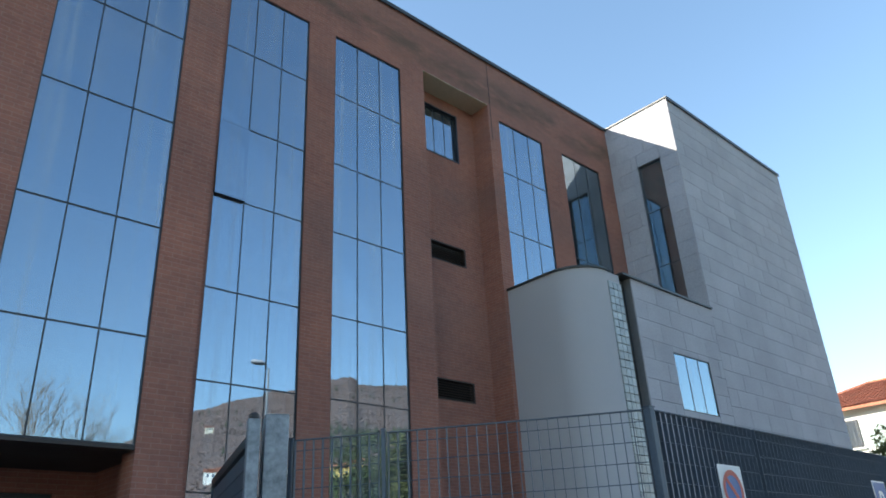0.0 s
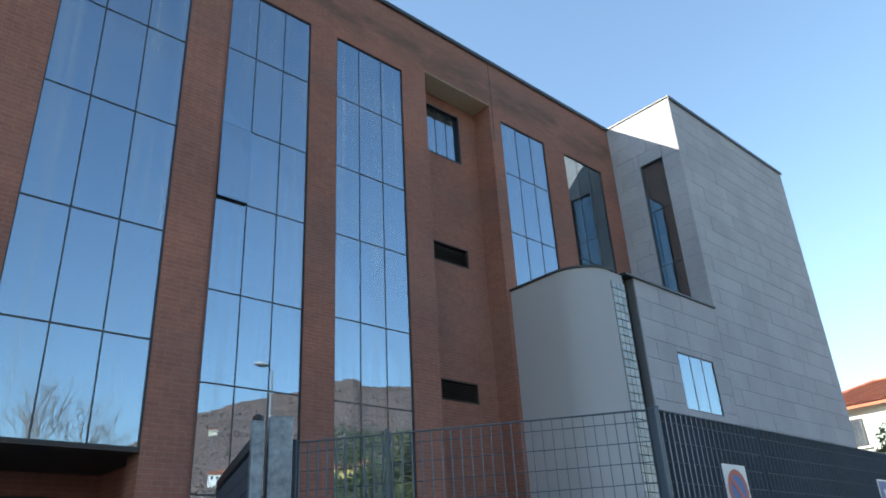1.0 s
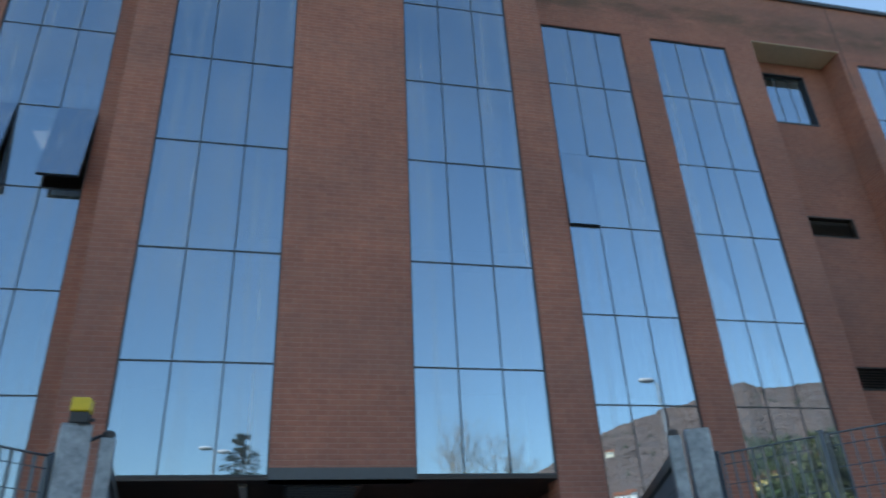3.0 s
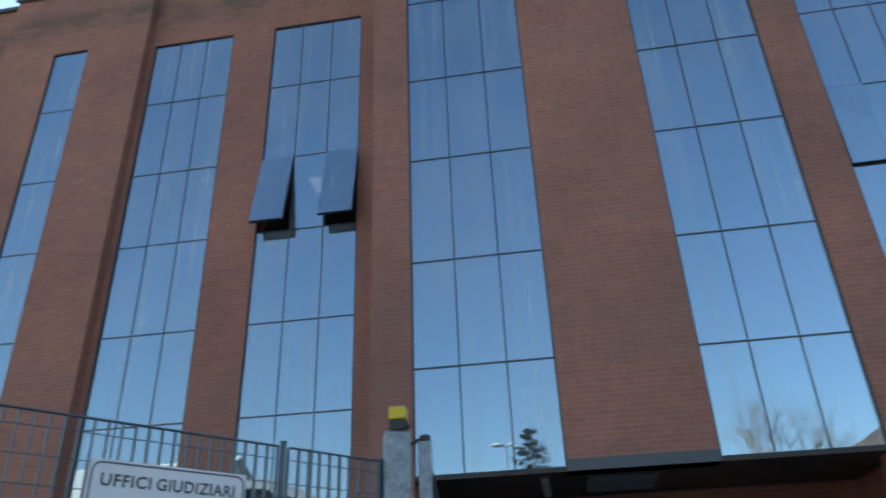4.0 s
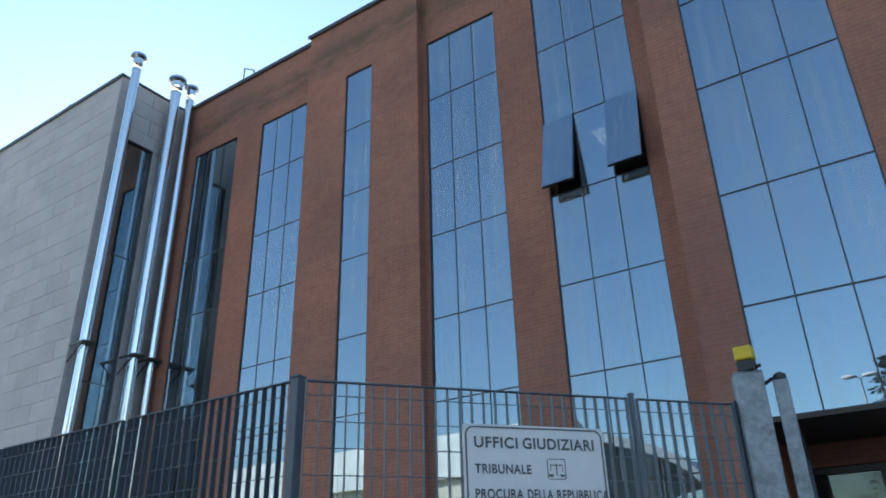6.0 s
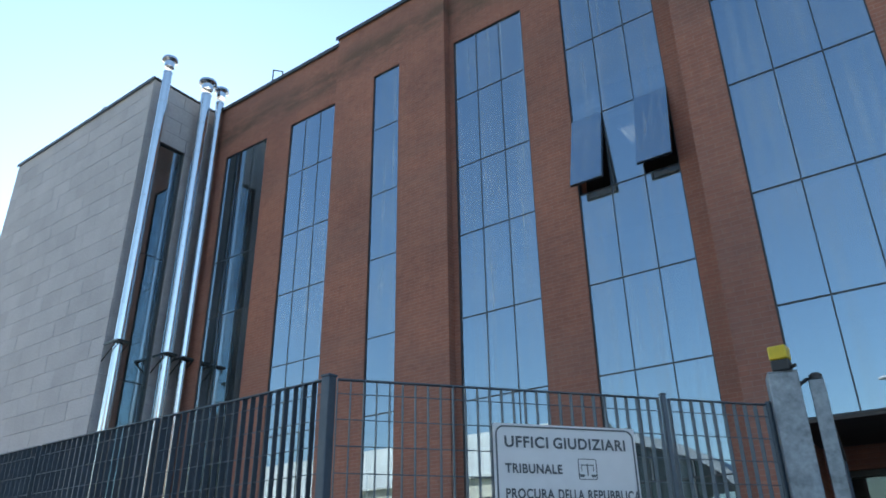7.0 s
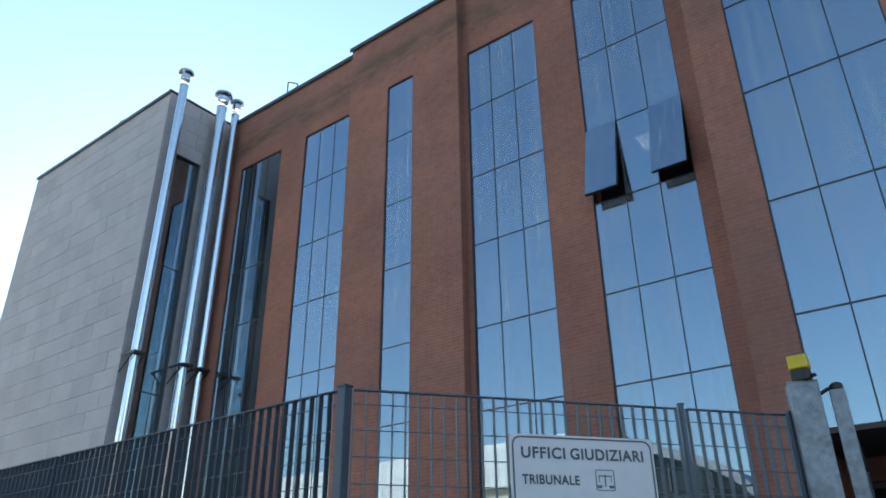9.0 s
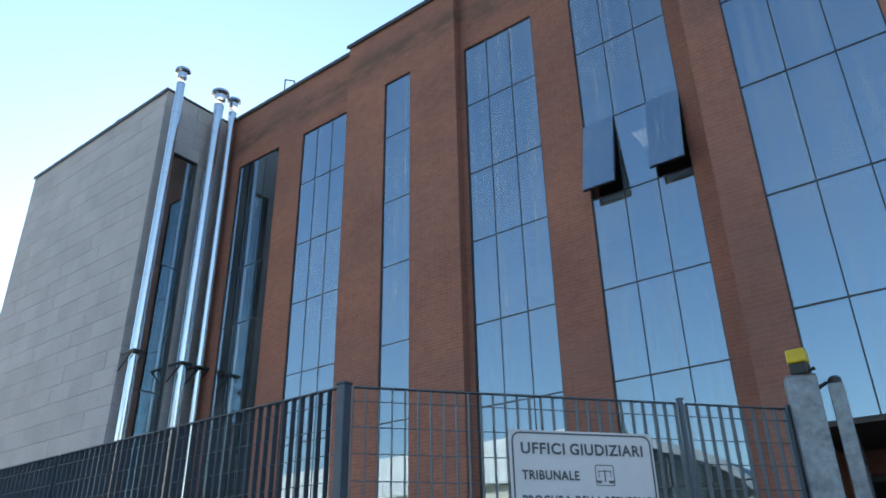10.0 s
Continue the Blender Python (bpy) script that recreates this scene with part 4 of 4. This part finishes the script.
def leafy_tree(x, y, h, spread, label, material, count=70, size=0.22):
    r = random.Random(int(x * 7 + y))
    t = thing_tree(label, x, y)
    trunk, limbs, crown = bmesh.new(), bmesh.new(), bmesh.new()
    tube(trunk, (0, 0, 0), (0.1, 0, h * 0.55), 0.2, 0.1, sides=9)
    for i in range(26):
        a, zz = r.uniform(0, 6.28), h * r.uniform(0.3, 0.97)
        rad = spread * math.sqrt(max(0.05, 1 - ((zz / h - 0.55) / 0.5) ** 2)) * r.uniform(0.4, 1.0)
        c = Vector((math.cos(a) * rad, math.sin(a) * rad, zz))
        tube(limbs, (0.05, 0, min(zz * 0.8, h * 0.54)), c, 0.05, 0.015, sides=4, caps=False)
        leaf_cloud(crown, r, c, spread * r.uniform(0.28, 0.45), count, size)
    part("trunk", trunk, BARK, t, smooth=True)
    part("limb_frame", limbs, BARK, t)
    part("crown", crown, material, t)


def conifer(x, y, h, label, wide=0.2):
    r = random.Random(int(h * 31 + x))
    t = thing_tree(label, x, y)
    trunk, limbs, crown = bmesh.new(), bmesh.new(), bmesh.new()
    tube(trunk, (0, 0, 0), (0, 0, h), 0.24, 0.02, sides=9)
    z = h * 0.15
    while z < h * 0.985:
        ln = (h - z) * wide * r.uniform(0.75, 1.25) + 0.25
        for i in range(6):
            a = r.uniform(0, 6.28)
            d = Vector((math.cos(a), math.sin(a), r.uniform(-0.15, 0.2)))
            p, q = Vector((0, 0, z)), Vector((0, 0, z)) + d * ln
            tube(limbs, p, q, 0.03, 0.008, sides=4, caps=False)
            for k in range(17):
                c = p.lerp(q, r.uniform(0.2, 1.05)) + Vector((r.gauss(0, 0.12), r.gauss(0, 0.12), r.gauss(-0.05, 0.08)))
                s, b = d * 0.26, Vector((-d.y, d.x, r.uniform(-0.4, 0.2))) * 0.12
                crown.faces.new([crown.verts.new(c + o) for o in (-s * 0.5, b, s * 0.7, -b)])
        z += h * 0.026
    part("trunk", trunk, BARK, t, smooth=True)
    part("limb_frame", limbs, BARK, t)
    part("crown", crown, NEEDLE, t)


conifer(-1.95, -31.0, 14.2, "dark green cedar with layered limbs across the road", 0.40)
bare_tree(11.9, -26.5, 17.2, "bare winter tree with fine pale twigs across the road")
for x, y, h, sp, m in ((50, -47, 16, 3.4, LEAF), (54.5, -50, 19, 3.6, LEAF), (58, -46, 20, 3.4, OLIVE), (46, -55, 14, 3.6, LEAF), (65, -52, 21, 4.4, LEAF), (52.5, -40, 12, 3.0, OLIVE), (62, -42, 15, 3.4, LEAF)):
    leafy_tree(x, y, h, sp, "evergreen tree at the foot of the hill", m, 60, 0.4)
conifer(55.8, -44, 18.5, "dark conifer at the foot of the hill", 0.16)
leafy_tree(35.5, 10.7, 7.3, 1.8, "olive-green garden tree beside the tiled house", OLIVE, 260, 0.13)

# ---- hillside ----
HILL = surface("winter_woods", (0.15, 0.108, 0.096), 0.95, 0.3, 0.12, 0.012, relief=0.3, depth=0.8)
RIDGE = ((-3.0, 0.05), (0.1, 0.09), (0.33, 0.183), (0.376, 0.207), (0.45, 0.251), (0.502, 0.27), (0.56, 0.284), (0.567, 0.291), (0.62, 0.304), (0.683, 0.326), (0.72, 0.336), (0.745, 0.328), (0.795, 0.332), (0.85, 0.339), (1.3, 0.36), (3.0, 0.3))


def ridge(u):
    for (a, p), (b, q) in zip(RIDGE, RIDGE[1:]):
        if a <= u <= b:
            return p + (q - p) * (u - a) / (b - a)
    return RIDGE[-1][1]


def hill_height(u, d):
    s = max(0.0, (d - 120) / 680)
    return ridge(u) * 800 * min(s ** 1.25, 1 - 0.15 * max(0, s - 1)) + (noise.fractal(Vector((u * 6, d / 120, 0)), 1, 2, 4) * 5 * min(1, s))


bm = bmesh.new()
grid = []
for j in range(151):
    d = 115 + 5.2 * j
    line = []
    for i in range(301):
        u = -0.4 + 2.0 * i / 300
        jit = random.uniform(-0.4, 0.4) + noise.noise(Vector((u * d / 30, d / 30, 3))) * 2.0
        line.append(bm.verts.new((u * d + random.uniform(-1, 1), 22 - d, hill_height(u, d) - 0.5 + jit * min(1, (d - 115) / 120))))
    grid.append(line)
for a, b in zip(grid, grid[1:]):
    for i in range(300):
        bm.faces.new((a[i], b[i], b[i + 1], a[i + 1]))
bmesh.ops.recalc_face_normals(bm, faces=bm.faces)
tagged(part("backdrop_hill", bm, HILL), "wooded winter hillside beyond the town", "hill", kind="structure")

BROWN_WOOD = surface("bare_wood_crowns", (0.165, 0.118, 0.106), 0.95, 0.35, 0.5, 0.02, relief=0)
PINE_WOOD = surface("pine_crowns", (0.05, 0.06, 0.035), 0.95, 0.3, 0.5, 0.02, relief=0)
for kind_, mat_, count, tall in (("bare", BROWN_WOOD, 34000, 2.3), ("pine", PINE_WOOD, 2600, 5.5)):
    r = random.Random(count)
    verts, faces = [], []
    for _ in range(count):
        d = 150 + 650 * r.random() ** 0.8
        u = r.uniform(0.3, 1.15)
        if kind_ == "pine" and r.random() < 0.95:
            d, u = 150 + 330 * r.random() ** 1.4, 0.62 + 0.38 * r.random() ** 0.8
        x, y, z = u * d, 22 - d, hill_height(u, d) - 1.5
        h, w = tall * r.uniform(0.7, 1.3), tall * (r.uniform(0.75, 1.3) if kind_ == "bare" else r.uniform(0.24, 0.45))
        a = r.uniform(0, 6.28)
        i = len(verts)
        for k in range(4):
            b = a + k * 1.571
            verts.append((x + w * math.cos(b) * r.uniform(0.6, 1.2), y + w * math.sin(b) * r.uniform(0.6, 1.2), z + h * r.uniform(0.35, 0.6)))
        verts += [(x + r.uniform(-0.6, 0.6), y, z + h), (x, y, z)]
        for k in range(4):
            faces += [(i + k, i + (k + 1) % 4, i + 4), (i + (k + 1) % 4, i + k, i + 5)]
    me = bpy.data.meshes.new("hill_woods")
    me.from_pydata(verts, [], faces)
    me.materials.append(mat_)
    for f in me.polygons:
        f.use_smooth = True
    tagged(new("hill_woods", me), "bare brown winter trees covering the hillside" if kind_ == "bare" else "dark green pines scattered over the hillside", "woods", kind="stuff")

# ---- houses ----
CREAM = surface("cream_render", (0.72, 0.66, 0.52), 0.9, 0.08, 15, 0.8)
OCHRE = surface("ochre_render", (0.68, 0.48, 0.16), 0.9, 0.1, 15, 0.8)
PALE = surface("white_render", (0.78, 0.77, 0.73), 0.9, 0.07, 15, 0.8)
TILE = surface("clay_tile", (0.43, 0.165, 0.095), 0.85, 0.35, 7, 1.1, relief=0.3, depth=0.01)
SHEET = surface("white_roof_sheet", (0.84, 0.79, 0.69), 0.6, 0.22, 1.6, 0.25)
SHUTTER = surface("shutter_green", (0.42, 0.50, 0.46), 0.7, 0.1)


def house(label, x, y, z, w, dep, h, rise, walls, turn=0.0, panes=((-0.3, 0.55), (0.05, 0.55), (0.35, 0.55)), tiles=True, hip=0.0):
    """A gabled house, or hipped at its +x end, its ridge along its own x. panes: window places as parts of the width and the height of the front (-y side faces away, +y front)."""
    s = empty("house", label, "house", "houses")
    s.matrix_basis = pose(x, y, z, 0, 0, turn)
    bm = boxes((-w / 2, w / 2, -dep / 2, dep / 2, -4, h))
    for sx in (-1, 1)[:1 if hip else 2]:
        g = [bm.verts.new((sx * w / 2, yy, zz)) for yy, zz in ((-dep / 2, h), (dep / 2, h), (0, h + rise * 0.97))]
        g2 = [bm.verts.new((sx * (w / 2 - 0.25), yy, zz)) for yy, zz in ((-dep / 2, h), (dep / 2, h), (0, h + rise * 0.97))]
        bm.faces.new(g if sx > 0 else g[::-1])
        bm.faces.new(g2 if sx < 0 else g2[::-1])
    part("wall", bm, walls, s)
    o = 0.55
    for sy in (-1, 1):
        bm = bmesh.new()
        slope = rise / (dep / 2)
        ye, ze = sy * (dep / 2 + o), h - slope * o
        low_end, top_end = w / 2 + o, w / 2 + o - hip
        v = [bm.verts.new(c) for c in ((-w / 2 - o, ye, ze), (low_end, ye, ze), (top_end, 0, h + rise), (-w / 2 - o, 0, h + rise), (-w / 2 - o, ye, ze + 0.14), (low_end, ye, ze + 0.14), (top_end, 0, h + rise + 0.14), (-w / 2 - o, 0, h + rise + 0.14))]
        for f in ((3, 2, 1, 0), (4, 5, 6, 7), (0, 1, 5, 4), (1, 2, 6, 5), (2, 3, 7, 6), (3, 0, 4, 7)):
            bm.faces.new([v[i] for i in f])
        bmesh.ops.recalc_face_normals(bm, faces=bm.faces)
        ro = part("roof", bm, TILE if tiles else SHEET, s)
        if tiles:
            bm = bmesh.new()
            k = int((w + 2 * o) / 0.22)
            rows = 13
            for i in range(k):
                xx = -w / 2 - o + 0.11 + i * 0.22
                for j in range(rows if not hip else max(0, min(rows, int(rows * (w / 2 + o - xx) / hip)))):
                    a, b = j / rows, (j + 1) / rows + 0.01
                    lift = 0.15 + 0.012 * random.random()
                    tube(bm, (xx + random.uniform(-0.01, 0.01), ye * (1 - a), ze + (h + rise - ze) * a + lift + 0.03), (xx, ye * (1 - b), ze + (h + rise - ze) * b + lift - 0.01), 0.075, 0.062, sides=6, caps=False)
            tagged(part("roof_tiles", bm, TILE, ro), kind="stuff")
    if hip:
        bm = bmesh.new()
        eave = h - rise / (dep / 2) * o
        tri = ((w / 2 + o, -dep / 2 - o), (w / 2 + o, dep / 2 + o), (w / 2 + o - hip, 0))
        lo = [bm.verts.new((x_, y_, (h + rise if not y_ else eave))) for x_, y_ in tri]
        hi = [bm.verts.new(p_.co + Vector((0, 0, 0.14))) for p_ in lo]
        bm.faces.new(hi)
        bm.faces.new(lo[::-1])
        for i in range(3):
            bm.faces.new((lo[i], lo[(i + 1) % 3], hi[(i + 1) % 3], hi[i]))
        bmesh.ops.recalc_face_normals(bm, faces=bm.faces)
        part("roof", bm, TILE, s)
        for sy in (-1, 1):
            bm = bmesh.new()
            tube(bm, (w / 2 + o - hip, 0, h + rise + 0.16), (w / 2 + o, sy * (dep / 2 + o), eave + 0.16), 0.11, sides=8)
            part("hip_cap", bm, TILE, s)
    bm = bmesh.new()
    if tiles:
        tube(bm, (-w / 2 - o, 0, h + rise + 0.16), (w / 2 + o - hip, 0, h + rise + 0.16), 0.12, sides=8)
        part("ridge_cap", bm, TILE, s)
    for fx, fz in panes:
        wp = part("window", boxes((fx * w - 0.5, fx * w + 0.5, dep / 2, dep / 2 + 0.05, fz * h - 0.7, fz * h + 0.7)), FRAME, s)
        part("pane", boxes((fx * w - 0.42, fx * w + 0.42, dep / 2 + 0.051, dep / 2 + 0.06, fz * h - 0.62, fz * h + 0.62)), GLASS, wp)
        part("sill", boxes((fx * w - 0.6, fx * w + 0.6, dep / 2, dep / 2 + 0.16, fz * h - 0.8, fz * h - 0.72)), PALE, s)
    return s


def on_hill(u, w):
    """The place on the hillside that is mirrored at that slope."""
    lo, hi = 130.0, 780.0
    for _ in range(40):
        mid = (lo + hi) / 2
        if (hill_height(u, mid) - 1.6) / mid < w:
            lo = mid
        else:
            hi = mid
    return u * lo, 22 - lo, hill_height(u, lo)


for u, w_, sz, m, lab in ((0.473, 0.216, 8, CREAM, "cream house among the woods on the hill"), (0.483, 0.148, 9, PALE, "white house low on the hillside"), (0.497, 0.157, 6, PALE, "small white house low on the hillside"),
                          (0.615, 0.162, 7, PALE, "white house at the foot of the hill"), (0.735, 0.178, 8, OCHRE, "ochre house with a tiled roof on the hillside"), (0.70, 0.160, 12, OCHRE, "broad ochre house at the foot of the hill"), (0.83, 0.20, 8, CREAM, "cream house high on the hillside")):
    hx, hy, hz = on_hill(u, w_)
    house(lab, hx, hy, hz + 1.5, sz * 0.8, sz * 0.55, sz * 0.45, sz * 0.16, m, turn=20)

# tiled house beyond the stone block
nb = house("two-storey cream house with a hipped clay tile roof", 46.5, 6.8, 0, 22, 8.8, 9.1, 1.75, PALE, turn=90, panes=((-0.42, 0.2), (-0.42, 0.78), (0.335, 0.85), (0.1, 0.2)), hip=4.45)
part("loggia_blind", boxes((4.3, 6.6, 4.42, 4.5, 7.0, 8.3)), SHUTTER, nb, "pale green-grey loggia blind")

# ---- halls across the road ----
hl = house("low industrial hall with a white sheet roof", -47, -35, 0, 42, 22, 9.4, 5.4, CREAM, tiles=False, panes=tuple((f, 0.7) for f in (-0.4, -0.3, -0.2, -0.1, 0.0, 0.1, 0.2, 0.3, 0.4)))


def vault_hall(x0, x1, y, spring, top, dep):
    s = empty("vaulted_hall", "hall with a grey barrel-vault roof and a glazed gable", "hall")
    s.matrix_basis = pose((x0 + x1) / 2, y, 0)
    w = (x1 - x0) / 2
    k = 24
    arc = [(-w + 2 * w * i / k, spring + (top - spring) * math.sin(math.pi * i / k) ** 0.75) for i in range(k + 1)]
    part("wall", boxes((-w, -w + 0.3, -dep, -0.3, 0, spring), (w - 0.3, w, -dep, -0.3, 0, spring), (-w, w, -0.3, 0, 0, spring - 1.6)), CREAM, s)
    bm = bmesh.new()
    lines = [[bm.verts.new((x, yy, z + dz)) for x, z in arc] for yy, dz in ((0.5, 0), (0.5, 0.6), (-dep, 0.6), (-dep, 0))]
    for a in range(4):
        for i in range(k):
            bm.faces.new((lines[a][i], lines[a][i + 1], lines[(a + 1) % 4][i + 1], lines[(a + 1) % 4][i]))
    bmesh.ops.recalc_face_normals(bm, faces=bm.faces)
    part("vault_roof", bm, ZINC, s, "grey zinc curved roof", smooth=True)
    for i in range(0, k, 2):
        a, b = arc[i], arc[i + 2]
        bm = bmesh.new()
        v = [bm.verts.new(c) for c in ((a[0] + 0.06, -0.15, spring - 1.6), (b[0] - 0.06, -0.15, spring - 1.6), (b[0] - 0.06, -0.15, b[1] - 0.05), (a[0] + 0.06, -0.15, a[1] - 0.05))]
        bm.faces.new(v)
        bmesh.ops.solidify(bm, geom=list(bm.faces), thickness=0.02)
        part("pane", bm, DOOR_GLASS, s)
        part("mullion", boxes((b[0] - 0.05, b[0] + 0.05, -0.2, -0.05, spring - 1.6, b[1] - 0.02)), FASCIA, s)


vault_hall(-27.0, -12.3, -23.0, 7.0, 10.0, 28)

# ---- glass blocks beside the drum ----
GBLOCK = surface("glass_block", (0.36, 0.375, 0.37), 0.25, 0.25, 14, 3.0, relief=0.4, depth=0.01, each=0.3)
gb = tagged(part("wall_glass_blocks", boxes((GX0 + 0.005, GX1 - 0.004, YR + 0.075, YR + 0.34, 0, ANNEX - 0.01)), PLASTER), "strip of pale glass blocks between drum and annex", "wall", kind="structure")
bm = boxes((-0.082, 0.082, -0.03, 0.03, -0.0895, 0.0895))
gm = mesh_of("glass_block", bm, GBLOCK, bevel=0.014)
for i in range(3):
    for j in range(42):
        share("glass_block", gm, gb, pose(GX0 + 0.09 + i * 0.168, YR + 0.068, 0.1 + j * 0.183))

# ---- stone slabs ----
SLABS = {}


def slab_mesh(w, h):
    k = (round(w, 3), round(h, 3))
    if k not in SLABS:
        SLABS[k] = mesh_of("stone_slab", boxes((-w / 2, w / 2, 0, 0.034, -h / 2, h / 2)), STONE)
    return SLABS[k]


def clad(owner, a0, a1, z0, z1, depth, holes=(), facing=None, sw=1.0, sh=0.47, gap=0.009):
    """Stone slabs in half bond, cut round the openings. facing: +1 or -1 for walls that look sideways."""
    r = random.Random(int(a0 * 10))
    host = bpy.data.objects[owner]
    z, row = z1, 0
    while z > z0 + 0.02:
        zb = max(z0, z - sh)
        a = a0 - (sw / 2 if row % 2 else 0)
        while a < a1 - 0.02:
            p, q = max(a, a0), min(a + sw, a1)
            pieces = [(p, q, zb, z)]
            for h0, h1, g0, g1 in holes:
                kept = []
                for x0, x1, y0, y1 in pieces:
                    if h1 <= x0 or h0 >= x1 or g1 <= y0 or g0 >= y1:
                        kept.append((x0, x1, y0, y1))
                        continue
                    m0, m1 = max(x0, h0), min(x1, h1)
                    kept += [(x0, m0, y0, y1), (m1, x1, y0, y1), (m0, m1, y0, g0), (m0, m1, g1, y1)]
                pieces = [k for k in kept if k[1] - k[0] > 0.03 and k[3] - k[2] > 0.03]
            for x0, x1, y0, y1 in pieces:
                me = slab_mesh(x1 - x0 - gap, y1 - y0 - gap)
                c, zc = (x0 + x1) / 2, (y0 + y1) / 2
                out = r.uniform(-0.0025, 0.0025)
                if facing is None:
                    share("stone_slab", me, host, pose(c, depth + out, zc))
                else:
                    share("stone_slab", me, host, pose(depth + out, c, zc, 0, 0, 90 * facing))
            a += sw
        z, row = zb, row + 1


clad("wall_block_east_front", XR, XRF, 0.6, TOP, YR)
clad("wall_annex_front", GX2, XR, 0.4, ANNEX, YR, [AWIN])
clad("wall_block_east_side", YR + 0.035, YW, ANNEX, TOP, XR, [(*WE, ANNEX + 0.1, high)], facing=-1)
clad("wall_block_west_front", XLF, XL, 1.3, TOP, YL)
clad("wall_block_west_side", YL + 0.035, YW, 0.8, TOP, XL, [(*WW, low, high)], facing=1)
